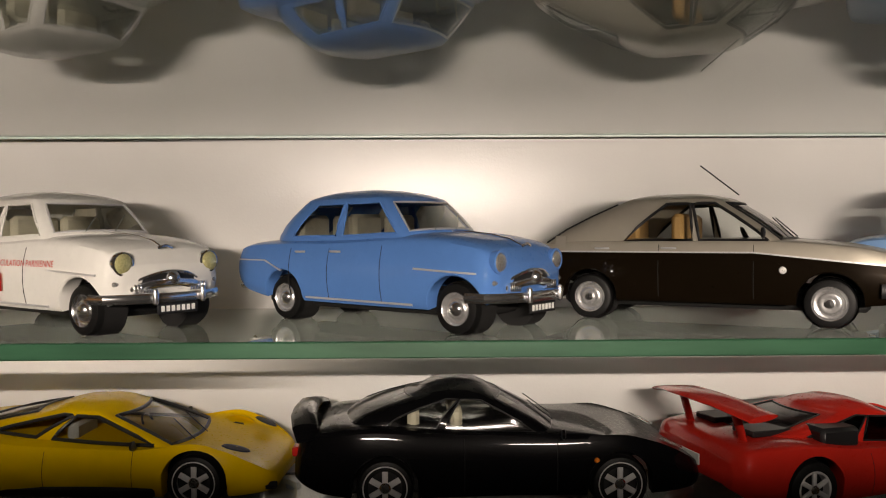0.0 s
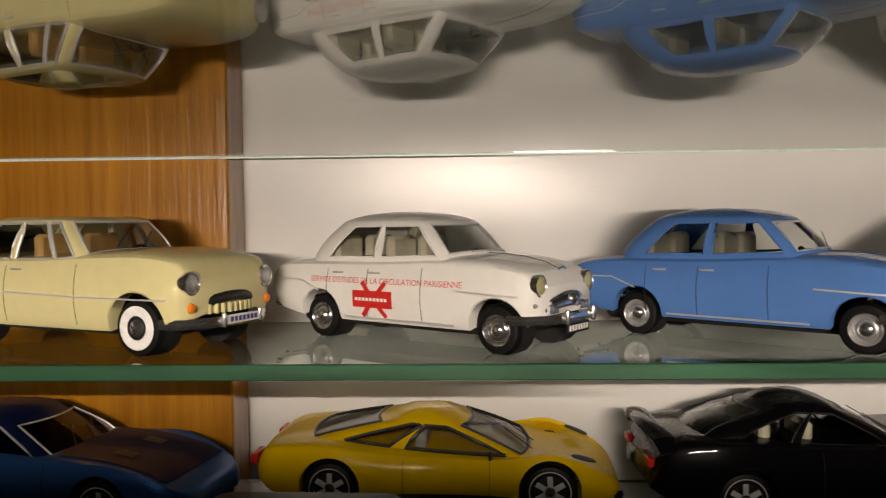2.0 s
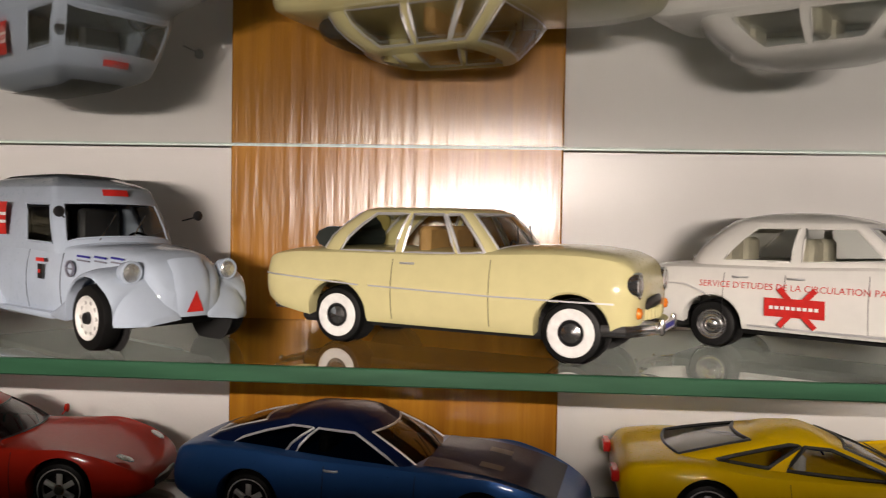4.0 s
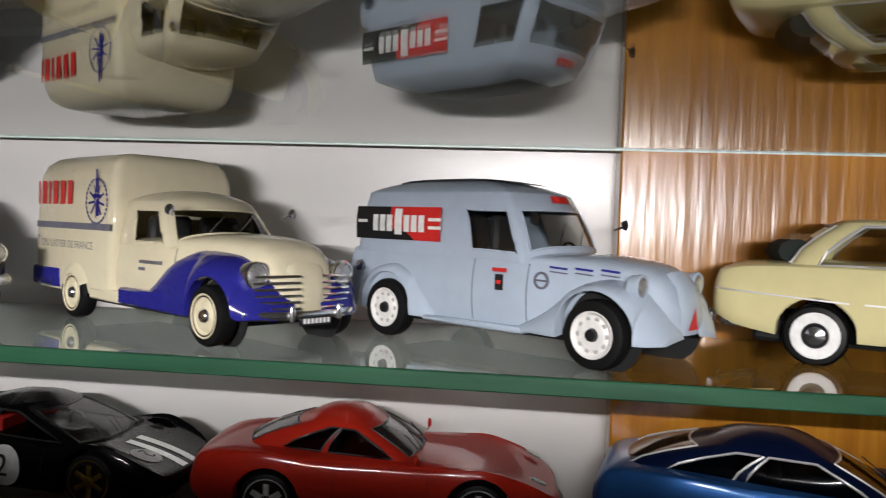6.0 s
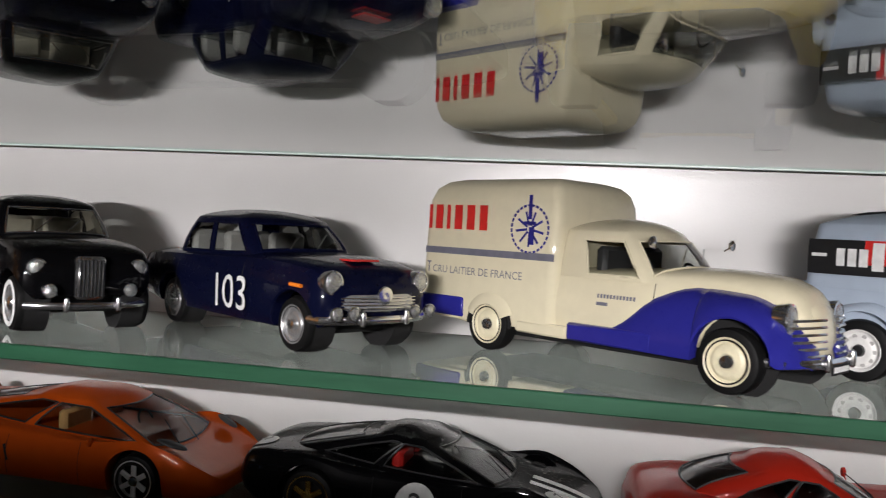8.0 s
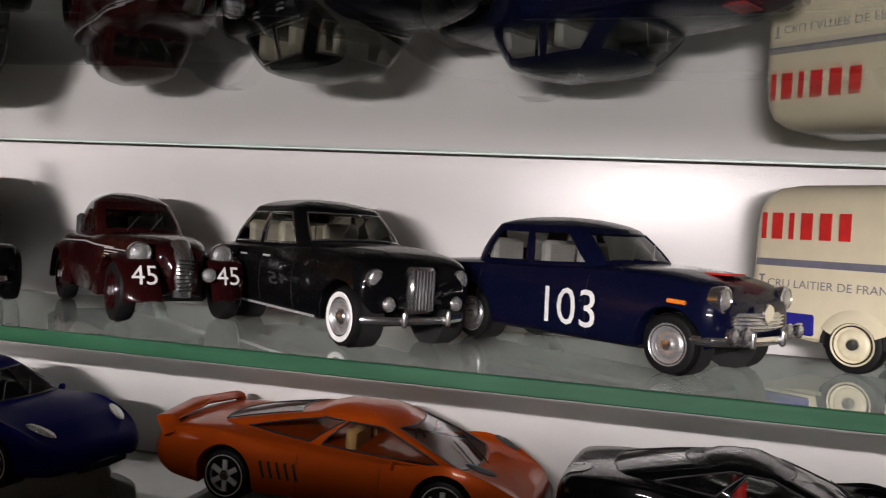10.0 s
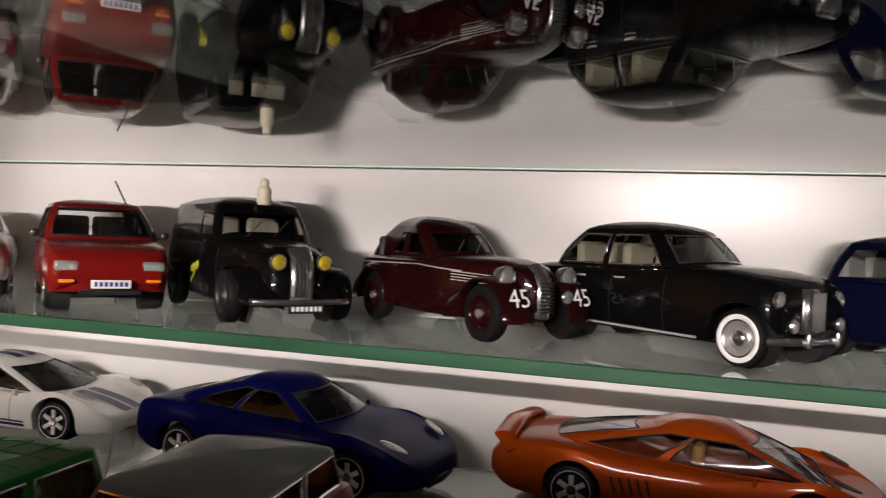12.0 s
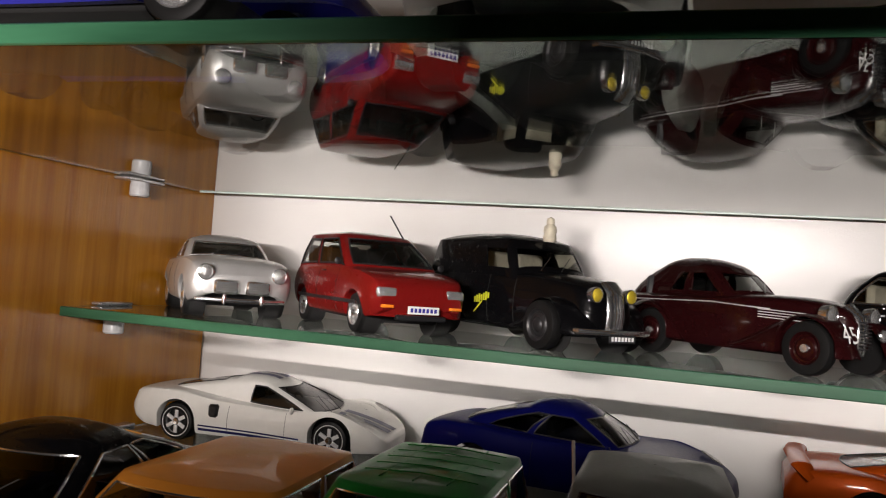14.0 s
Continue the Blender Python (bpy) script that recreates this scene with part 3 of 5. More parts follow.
    for (hx, hy, hz, hr) in s.get("lamps", ()):
        for sg in (-1, 1):
            b = part("headlamp", Geo().lathe([(-hr, hr * 1.05), (-0.2, hr * 1.22), (0.35, hr * 1.2), (0.5, hr * 1.02), (0.2, hr * 0.95)], 20, (hx, sg * hy, hz), "x"), s.get("bezel", CHROME), car)
            part("lens", Geo().lathe([(0.2, hr), (0.6, hr * 0.8), (0.85, hr * 0.45), (0.92, 0.02)], 18, (hx, sg * hy, hz), "x"), lens, b)
    for (bx, bz, bw, curve, h, m) in s.get("bumpers", ()):
        sgx = 1 if bx > 0 else -1
        pts = []
        for i in range(-8, 9):
            y = bw * i / 8
            pts.append((bx - sgx * curve * abs(i / 8) ** 2.4, y, bz))
        pts = [(pts[0][0] - sgx * 5, -bw - 0.3, bz)] + pts + [(pts[-1][0] - sgx * 5, bw + 0.3, bz)]
        b = part("bumper", Geo().sweep(pts, 0.55, h, 10), m, car)
        if s.get("overriders"):
            for sg in (-1, 1):
                part("overrider", Geo().lathe([(-1.9, 0.25), (-1.5, 0.7), (0.6, 0.8), (1.6, 0.6), (1.9, 0.1)], 12, (bx + sgx * 0.3, sg * bw * 0.42, bz + 0.4), "z"), m, b)
    return car, F, side, height, cab


def each(name, some, m, parent, label=""):
    for g in some:
        part(name, g, m, parent, label)


def pair(name, g, m, car, label=""):
    """A part and its mirror image on the other flank."""
    part(name, g, m, car, label)
    part(name, Geo_mirror(g), m, car, label)


def Geo_mirror(g):
    o = Geo()
    o.v = [(x, -y, z) for x, y, z in g.v]
    o.f = [f[::-1] for f in g.f]
    return o


def fender(top, yin, yout, bot, axle, r, n=2.2):
    """One wing of an old car, a dome over the wheel with the arch let in, on the right-hand side."""
    T, I, O, B = pchip(top), pchip(yin), pchip(yout), pchip(bot)
    x0, x1 = top[0][0], top[-1][0]
    xs = {round(x0 + (x1 - x0) * (1 - math.cos(math.pi * i / 26)) / 2, 3) for i in range(27)}
    xs |= {round(axle - r * math.cos(math.pi * i / 14), 3) for i in range(15)}
    rows = []
    for x in sorted(q for q in xs if x0 <= q <= x1):
        b = B(x)
        if abs(x - axle) < r:
            b = max(b, r - 0.9 + math.sqrt(r * r - (x - axle) ** 2))
        t, yi, yo = T(x), I(x), O(x)
        b = min(b, t - 0.5)
        row = [(x, -(yo - 3), b + 0.4), (x, -yo + 0.3, b)]
        for a in (4, 14, 26, 40, 54, 68, 80, 90):
            c, s = math.cos(radians(a)) ** (2 / n), math.sin(radians(a)) ** (2 / n)
            row.append((x, -(yi + (yo - yi) * c), b + (t - b) * s))
        row.append((x, -yi + 1.5, t - 1.0))
        rows.append(row)
    g = Geo().grid(rows)
    g.poly(rows[0][::-1])
    return g.poly(rows[-1])


def both_wings(car, g, m, label="", well=None):
    part("wing", g, m, car, label)
    part("wing", Geo_mirror(g), m, car, label)
    if well:
        axle, r, y = well
        # matt black disc hides the lit body and stands for the arch's shade
        pair("wheel_well", Geo().lathe([(-y - 0.3, r + 0.5), (-y, r + 0.5), (-y, 0.05)], 24, (axle, 0, r - 0.9)), MATT, car, "dark wheel well")


def bars(n, w, h, pitch, up=False):
    """A row of plain bars that stand for writing."""
    return join(*[rect(w, h, (i - (n - 1) / 2) * pitch if not up else 0, 0 if not up else (i - (n - 1) / 2) * pitch, 2) for i in range(n)])


def plate(car, x, z, w=11, h=2.5, dark=True, back=False):
    """A number plate with plain bars for its marks."""
    p = part("number_plate", Geo().box((x, -w / 2, z - h / 2), (x + 0.35, w / 2, z + h / 2), 0.1), BLACK if dark else WHITE, car)
    g = Geo()
    for i in range(7):
        y = -w * 0.38 + w * 0.76 * i / 6
        g.box((x + 0.33, y - w * 0.04, z - h * 0.26), (x + 0.45, y + w * 0.04, z + h * 0.26))
    part("plate_print", g, WHITEP if dark else BLUEP, p)


def mirror_on(car, x, y, z, m=CHROME, stalk=3.0, out=-1):
    b = part("wing_mirror", Geo().sweep([(x, y, z), (x + 0.3, y + out * stalk, z + 1.2)], 0.22, 0.22, 6), m, car)
    part("mirror_head", Geo().lathe([(-0.5, 0.1), (-0.45, 1.2), (0.2, 1.35), (0.5, 0.8), (0.6, 0.05)], 14, (x + 0.3, y + out * stalk, z + 1.4), "x"), m, b)


# ---- the cabinet ----
def setting(name, a, b, m, bev=0.4, label="", lean=0.0):
    g = Geo().box(a, b, bev)
    g.v = [(x, y - lean * (z - 20), z) for x, y, z in g.v]
    ob = part(name, g, m)
    return tagged(ob, label, "", "", "structure")


setting("wall_back", (-880, 18, -300), (700, 32, 420), WALL, label="white laminate back panel of the display cabinet", lean=0.03)
setting("trim_pilaster", (-261, 0, -300), (-162, 17.8, 420), WOOD, 0.6, "cherry-veneered upright panel between two white back panels")
setting("wall_side", (-868, -350, -300), (-846, 17.8, 420), WOOD, 0.6, "cherry-veneered side panel of the display cabinet")
setting("wall_right", (640, -350, -300), (662, 17.8, 420), WOOD, 0.6, "cherry-veneered far side panel of the display cabinet")
setting("ceiling", (-868, -350, 421), (662, 32, 440), WOOD, 0.6, "veneered cabinet top panel")
setting("floor", (-868, -350, -320), (662, 32, -301), WOOD, 0.6, "veneered cabinet bottom panel")
ROOMW = plain("room_plaster", (0.32, 0.28, 0.24), 0.8, 0.0, 0.15, 5)
setting("wall_room_rear", (-900, -840, -340), (694, -820, 460), ROOMW, 0, "dim plastered wall of the room")
setting("wall_room_left", (-900, -820, -340), (-869, -352, 460), ROOMW, 0, "dim plastered side wall of the room")
setting("wall_room_right", (663, -820, -340), (694, -352, 460), ROOMW, 0, "dim plastered side wall of the room")
setting("ceiling_room", (-868, -820, 441), (662, -352, 460), ROOMW, 0, "dim plastered ceiling of the room")
setting("floor_room", (-868, -820, -340), (662, -352, -321), plain("room_floor", (0.2, 0.13, 0.08), 0.5, 0, 0.2, 8), 0, "dark wooden room floor")


def glass_shelf(label, z, front, left=-842.0, right=636.0, t=3.6, front_left=None):
    top = new("glass_shelf")
    tagged(top, label, "glass shelf", "glass shelves")
    fl = front_left or front
    slab = Geo().box((left, front, z - t), (right, -0.1, z), 0.12)
    e = Geo().box((left - 0.5, front - 0.75, z - t), (right, front - 0.03, z), 0.3)
    for g in (slab, e):
        g.v = [(x, y + (fl - front) * (right - x) / (right - left) if y < -20 else y, q) for x, y, q in g.v]
    sl = part("glass_sheet", slab, GLASS_DIM if z == 0 else GLASS_UP if z > 0 else GLASS, top)
    sl.visible_shadow = front_left is not None
    ed = part("front_edge", e, EDGE, top, "ground green front edge of the glass")
    ed.visible_shadow = front_left is None
    if front_left:
        part("rear_edge", Geo().box((left, -0.05, z - t - 0.5), (right, 0.6, z), 0.1), LIT_EDGE, top, "pale ground rear edge of the glass")
    part("end_edge", Geo().box((left - 0.75, fl, z - t), (left - 0.03, -0.6, z), 0.25), EDGE, top)
    return top


glass_shelf("thin clear glass shelf carrying old model cars", 0.0, -75.2)
glass_shelf("deeper clear glass shelf above the old model cars", 55.6, -137.0, front_left=-219.0)
glass_shelf("deep clear glass shelf carrying sports car models", -50.0, -240.0)


def shelf_support(z, y):
    t = tagged(new("shelf_support"), "small chrome shelf bracket with clear plastic plug", "shelf support", "shelf supports")
    t.matrix_world = pose(-846 * MM, y * MM, z * MM)
    part("lower_jaw", Geo().box((0, -11, -5.2), (8, 11, -3.7), 0.5), STEEL, t)
    part("upper_jaw", Geo().box((0, -9, 0.1), (5.5, 9, 1.4), 0.5), STEEL, t)
    part("plug", Geo().lathe([(-11, 0.05), (-11, 3.4), (-10.4, 3.9), (-6, 3.9), (-5.2, 3.5)], 18, (4.2, 0, 0), "z"), CLEAR, t)


shelf_support(55.6, -40)
shelf_support(0.0, -48)
shelf_support(-50.0, -40)

# ---- paints ----
P = {
    "blue": paint("french_blue_paint", (0.075, 0.20, 0.50)),
    "white": paint("white_paint", (0.72, 0.71, 0.67), 0.28, 0.0, 0.75),
    "cream": paint("pale_yellow_paint", (0.63, 0.57, 0.30), 0.28, 0.0, 0.75),
    "lightblue": paint("pale_blue_grey_paint", (0.40, 0.47, 0.56), 0.28, 0.0, 0.75),
    "ivory": paint("ivory_paint", (0.68, 0.62, 0.44), 0.28, 0.0, 0.75),
    "royal": paint("royal_blue_paint", (0.022, 0.022, 0.22)),
    "navy": paint("navy_paint", (0.003, 0.004, 0.018), 0.28, 0.0, 0.5),
    "black": paint("black_paint", (0.003, 0.003, 0.0035), 0.28, 0.0, 0.5),
    "maroon": paint("maroon_paint", (0.017, 0.0026, 0.003), 0.28, 0.0, 0.7),
    "red": paint("red_paint", (0.15, 0.007, 0.006)),
    "scarlet": paint("scarlet_paint", (0.52, 0.022, 0.014)),
    "tvr": paint("coral_red_paint", (0.44, 0.022, 0.010), 0.32, 0.0, 0.35),
    "yellow": paint("bright_yellow_paint", (0.74, 0.46, 0.006), 0.28, 0.0, 0.3),
    "orange": paint("burnt_orange_metallic", (0.40, 0.058, 0.004), 0.32, 0.1, 0.4),
    "steelblue": paint("steel_blue_metallic", (0.02, 0.085, 0.26), 0.3, 0.35, 0.3),
    "midnight": paint("midnight_blue_paint", (0.004, 0.009, 0.036), 0.3, 0.0, 0.16),
    "deepblue": paint("deep_blue_metallic", (0.003, 0.004, 0.065), 0.3, 0.0, 0.06),
    "silver": paint("silver_metallic", (0.62, 0.62, 0.61), 0.34, 0.7, 0.5),
    "champagne": paint("champagne_silver_metallic", (0.48, 0.44, 0.37), 0.35, 0.6, 0.6, True),
    "brown": paint("dark_brown_metallic", (0.008, 0.005, 0.0025), 0.3, 0.2, 0.4, True),
    "sky": paint("sky_blue_paint", (0.20, 0.36, 0.62)),
    "vanorange": paint("orange_paint", (0.60, 0.22, 0.03), 0.3, 0.0, 0.25),
    "green": paint("bright_green_paint", (0.015, 0.22, 0.035), 0.3, 0.0, 0.2),
    "grey": paint("grey_paint", (0.24, 0.24, 0.23), 0.4, 0.0, 0.2),
    "wine": paint("wine_paint", (0.2, 0.015, 0.02)),
}
MID, LOW, FRONT, UP = "old model cars on the middle shelf", "sports cars on the lower shelf", "front row on the lower shelf", "cars on the upper shelf"

FOUR_DOOR = (("win", 1.0), ("pillar", 0.14), ("win", 0.85))


def old_saloon(name, label, color, rr, rf, lens, rimmat, capmat, inner, wheel="disc", deco=None, bezel=CHROME):
    s = dict(ref=SEDAN, paint=color, doors=FOUR_DOOR, r=5.8, gap=1.7, W=34.6, bezel=bezel, base=(20, -38.5, 15.4, 14.8), roof=(10.5, -28, 12.9, 12.1, 32.4), header=0.89, sill=0.15, corner=2.4, inner=inner, wheel=wheel, rimmat=rimmat, capmat=capmat, lens=lens,
             framemat=color, screenmat=TRIM, frame=0.3, wipermat=CHROME, gaps=(9.5, -8.5, -23), handles=(-6, -19), wb=56.8, L=88, dx=2.4, cwidth=3.6, crear=8.5, bowr=3.0, H=33.8,
             lamps=((40.2, 11.8, 16.2, 2.25),), overriders=True, cap=0.5,
             trims=(([(20, 14.6), (37, 13.8)], 0.42, CHROME), ([(-17, 6.4), (19, 6.2)], 0.5, CHROME), ([(-46, 15.6), (-33, 15.6), (-26, 13.0)], 0.35, CHROME)),
             bumpers=((44.2, 8.4, 15.5, 5.5, 1.15, CHROME), (-50.2, 8.6, 14.5, 5, 1.0, CHROME)))
    car, F, side, height, cab = make_car(name, label, s, rr, rf, 0, group=MID)
    gr = Geo().sweep([(41.5 - 2.8 * (i / 8) ** 2, 10.5 * i / 8, 12.6 - 2.6 * (i / 8) ** 2) for i in range(-8, 9)], 0.6, 1.7, 8)
    g = part("grille", gr, BLACK, car, "dark grille opening")
    part("grille_bar", Geo().sweep([(42.4 - 2.8 * (i / 8) ** 2, 11.4 * i / 8, 11.8 - 1.8 * (i / 8) ** 2) for i in range(-8, 9)], 0.6, 0.85, 8), CHROME, g)
    part("grille_rim", Geo().sweep([(41.9 - 3.0 * (i / 8) ** 2, 11.2 * i / 8, 14.3 - 3.6 * (i / 8) ** 2) for i in range(-8, 9)], 0.45, 0.4, 8), CHROME, g)
    part("grille_boss", Geo().lathe([(0, 1.8), (0.7, 1.7), (1.4, 1.0), (1.6, 0.05)], 18, (42.0, 0, 12.6), "x"), CHROME, g)
    for sg in (-1, 1):
        part("side_light", Geo().box((38.8, sg * 12.2 - 2, 11.2), (40.4, sg * 12.2 + 2, 12.3), 0.3), LENS, car)
        part("grille_mesh", join(*[Geo().box((40.4, sg * 7.6 + k - 0.2, 9.6), (41.7, sg * 7.6 + k + 0.2, 11.6), 0.1) for k in (-2, -1.2, -0.4, 0.4, 1.2, 2)]), CHROME, g)
    plate(car, 43.6, 5.9)
    part("bonnet_badge", Geo().sweep([(39.4, -2, 19.6), (39.8, 0, 20.2), (39.4, 2, 19.6)], 0.2, 0.35, 6), CHROME, car)
    part("bonnet_strip", Geo().sweep([(x, 0, F["top"](x) + 0.12) for x in (18, 24, 30, 35, 38)], 0.25, 0.22, 6), CHROME, car)
    if deco:
        deco(car, side, F)
    return car


def white_deco(car, side, F):
    w = text_geo("SERVICE D'ETUDES DE LA CIRCULATION PARISIENNE", 2.15)
    part("lettering", decal(w, side, -3.5, 16.0), REDP, car, "red printed lettering")
    c = join(rect(13.5, 4.4))
    part("emblem", decal(c, side, -6, 11.4, 0.6), REDP, car, "red crossed emblem")
    x = Geo()
    for a in (42, -42):
        r_ = rect(1.3, 12.0)
        k = Matrix.Rotation(radians(a), 4, "Z")
        x = join(x, r_.move(k))
    part("emblem_cross", decal(x, side, -5.4, 11.4, 0.8), REDP, car)
    part("emblem_print", decal(bars(9, 0.9, 0.8, 1.25), side, -6, 11.4, 1.0), WHITEP, car)


old_saloon("model_saloon", "french-blue old saloon model with chrome bumpers on a glass shelf", P["blue"], (-43.6, -29.6), (1.0, -65.8), LENS, STEEL, CHROME, IVORY, bezel=P["blue"])
old_saloon("model_saloon", "white old saloon model with red lettering and crossed emblem", P["white"], (-129.8, -31.0), (-81.8, -64.1), LENS_P, CHROME, CHROME, IVORY, deco=white_deco)

# boxy two-tone hatchback
s = dict(ref=HATCH, paint=P["champagne"], lower=P["brown"], split=lambda x: 16.6 - max(0, x - 12) * 0.1, roofmat=P["champagne"], doors=(("win", 0.95), ("pillar", 0.1), ("win", 1.0), ("panel", 0.75)), sill=0.06, header=0.9, r=5.8, gap=1.4, inner=TAN, wb=57, framemat=BLACK, base=(21, -44, 17.8, 17.4), roof=(6, -22, 14.8, 14.4, 30.8),
         frame=0.42, gaps=(12, -10.5), handles=(-8, -25), cap=0.3, rim=0.68, cwidth=2.2, crear=9, n=3.4, corner=2.5, lamps=(), tuck=0.04, tumble=0.05,
         bumpers=((47.0, 9.0, 18.5, 3, 1.7, BLACK), (-47, 9.5, 18, 3, 1.7, BLACK)),
         trims=(([(-44, 16.6), (12, 16.6), (28, 15.0), (43, 13.5)], 2.0, P["brown"]), ([(-44, 17.6), (12, 17.6), (28, 16.0), (43, 14.5)], 0.35, CHROME)))
car, F, side, height, cab = make_car("model_hatchback", "champagne and dark brown two-tone hatchback model with aerial", s, (38.8, -33.5), (90.0, -60.5), group=MID)
part("aerial", Geo().sweep([(7, -5, 32.0), (-2.4, -6.2, 39.8)], 0.2, 0.2, 6), BLACK, car)
mirror_on(car, 14, -18.4, 21, BLACK, 2.2)
part("fuel_flap", ribbon([(-38, 20.2), (-35, 20.2)], side, 3, 0.1, False), P["champagne"], car)
part("side_repeater", Geo().lathe([(0, 0.9), (-0.4, 0.7), (-0.5, 0.05)], 12, (18.5, -19.6, 13.5)), WHITE, car)

# pale yellow convertible saloon
s = dict(ref=SEDAN, L=96.5, W=38, H=36.5, paint=P["cream"], doors=(("win", 0.4), ("pillar", 0.07), ("win", 0.85), ("pillar", 0.13), ("win", 0.95)), r=6.8, wb=59.4, dx=1.0, inner=TAN,
         framemat=TRIM, frame=0.4, wheel="white", band=(0.78, 0.42), cap=0.8, rim=0.42, rimmat=BLACK, gaps=(12, -13), handles=(-9,), bowr=3.0, cwidth=2.6, crear=6,
         base=(15, -37, 15.8, 15.0), roof=(7.5, -27, 13.8, 12.6, 31.2), crown=2.2, header=0.93, sill=0.05, rows=1, screenmat=TRIM, topless=True, corner=2.4, gap=1.7,
         top=[(-50.5, 17), (-49.4, 20.2), (-42, 22.2), (-25, 22.8), (0, 23), (14, 24), (26, 24.4), (36, 23.6), (41.4, 21.6), (43.5, 17)],
         sh=[(-50.5, 16), (-48.6, 19.4), (-37, 20.6), (-10, 20.6), (12, 21.2), (30, 21.6), (39, 20.8), (42.4, 18.4), (43.5, 15.6)],
         lamps=((44.2, 14.0, 17.4, 2.4),), bumpers=((47.6, 7.8, 16.5, 5.5, 1.3, CHROME), (-53.2, 8.4, 15.5, 5, 1.1, CHROME)), overriders=True,
         trims=(([(-51, 16.3), (-22, 14.6)], 0.36, CHROME), ([(-19, 14.6), (12, 13.8), (40, 13.6)], 0.36, CHROME)))
car, F, side, height, cab = make_car("model_convertible", "pale yellow open-top saloon model with whitewall tyres", s, (-221.0, -42.3), (-166.0, -64.6), group=MID)
part("folded_hood", Geo().sweep([(-34 - 4 * (1 - (i / 6) ** 2), 11.5 * i / 6, 25.6) for i in range(-6, 7)], 4.4, 2.9, 10), plain("dark_green_fabric", (0.006, 0.012, 0.009), 0.8), car, "dark green folded fabric hood")
gr = part("grille", Geo().sweep([(45.4 - 3 * (i / 8) ** 2, 12 * i / 8, 13.6 - 2.4 * (i / 8) ** 2) for i in range(-8, 9)], 0.6, 1.3, 8), BLACK, car)
part("grille_bar", join(*[Geo().box((45.0 - 0.02 * y * y, y - 0.35, 9.6), (46.2 - 0.02 * y * y, y + 0.35, 12.0), 0.15) for y in (-10, -8, -6, -4, -2, 0, 2, 4, 6, 8, 10)]), P["cream"], gr)
for sg in (-1, 1):
    part("indicator", Geo().lathe([(0, 1.3), (0.8, 1.0), (1.1, 0.05)], 12, (44.2, sg * 14.2, 11.6), "x"), AMBER, car)
plate(car, 48.0, 8.2, 12, 2.2, False)
part("bonnet_badge", Geo().sweep([(42, -1.8, 20.2), (42.6, 0, 20.6), (42, 1.8, 20.2)], 0.2, 0.3, 6), CHROME, car)

# pale blue panel van
s = dict(ref=VAN, paint=P["lightblue"], doors=(("win", 0.95), ("pillar", 0.15), ("panel", 2.6)), noback=True, r=7.4, wb=61.8, dx=-1.5, inner=DARKI, rows=1, framemat=P["lightblue"],
         top=[(-49, 22), (-47, 23.6), (-20, 23.6), (8, 24), (20, 24), (32, 22.8), (38, 19.8), (41, 14)], sh=[(-49, 21), (-47, 22.4), (-10, 22.4), (10, 21.6), (24, 19.8), (36, 17), (41, 12.5)],
         arch=(0, 0), rimmat=WHITE, capmat=BLACK, cap=0.3, rim=0.66, slots=True, gaps=(10, -5), corner=2.2, cwidth=5, crear=3, header=0.70, sill=0.1, lift=0.85, bow=3.2, L=94, W=38, H=41.2, inset=0.3,
         lamps=((37.0, 12.6, 17.6, 2.2),), bezel=P["lightblue"], frame=0.3, bulge=1.8, wipermat=CHROME)
car, F, side, height, cab = make_car("model_panel_van", "pale blue old panel van model with printed advertising band", s, (-320.6, -30.2), (-268.4, -67.0), group=MID)
fr, rr_ = 29.4, -32.4
both_wings(car, fender([(8, 7), (14, 10.5), (22, 16.6), (29.4, 18.8), (36, 17), (40, 13), (42.4, 8)], [(8, 12), (20, 9.5), (38, 6), (42.4, 5)],
                       [(8, 17.5), (22, 19.4), (34, 19), (39.6, 16.6), (42.4, 12)], [(8, 6), (42.4, 6)], fr, 8.7), P["lightblue"], "", (fr, 8.7, 13.2))
both_wings(car, fender([(-45.5, 9), (-42, 14.5), (-36, 18), (-31, 18.8), (-25, 16.6), (-20, 11), (-17, 6.6)], [(-45.5, 15.8), (-17, 15.8)],
                       [(-45.5, 17.2), (-40, 18.8), (-24, 18.8), (-17, 17)], [(-45.5, 7), (-17, 6)], rr_, 8.7), P["lightblue"])
part("running_board", Geo().box((-20, -18, 5.4), (11, 18, 6.8), 0.5), P["lightblue"], car)
part("roof_panel", Geo().grid([[(x, y, 36.9 + 4.0 * (1 - max(abs(x + 21.2) / 27.3, abs(y) / 13.2) ** 2.3) ** 0.85 + 0.3) for y in (-7, -5, -3, 0, 3, 5, 7)] for x in (-40, -36, -32, -28, -24, -18, -12, -8, -4, -1)]), plain("dark_roof", (0.03, 0.032, 0.036), 0.5), car, "dark fabric roof panel")
wall_side_y = lambda x, z: 16.5 + 1.0 * math.sin(math.pi * min(1, max(0, (z - 25) / 14))) - 2.0 * max(0, (z - 25) / 14)  # noqa: E731


def on_van(g, x, z, proud=0.35):
    o = Geo()
    o.f = list(g.f)
    o.v = [(x + a, -(wall_side_y(x + a, z + b) + proud), z + b) for a, b, _ in g.v]
    return o


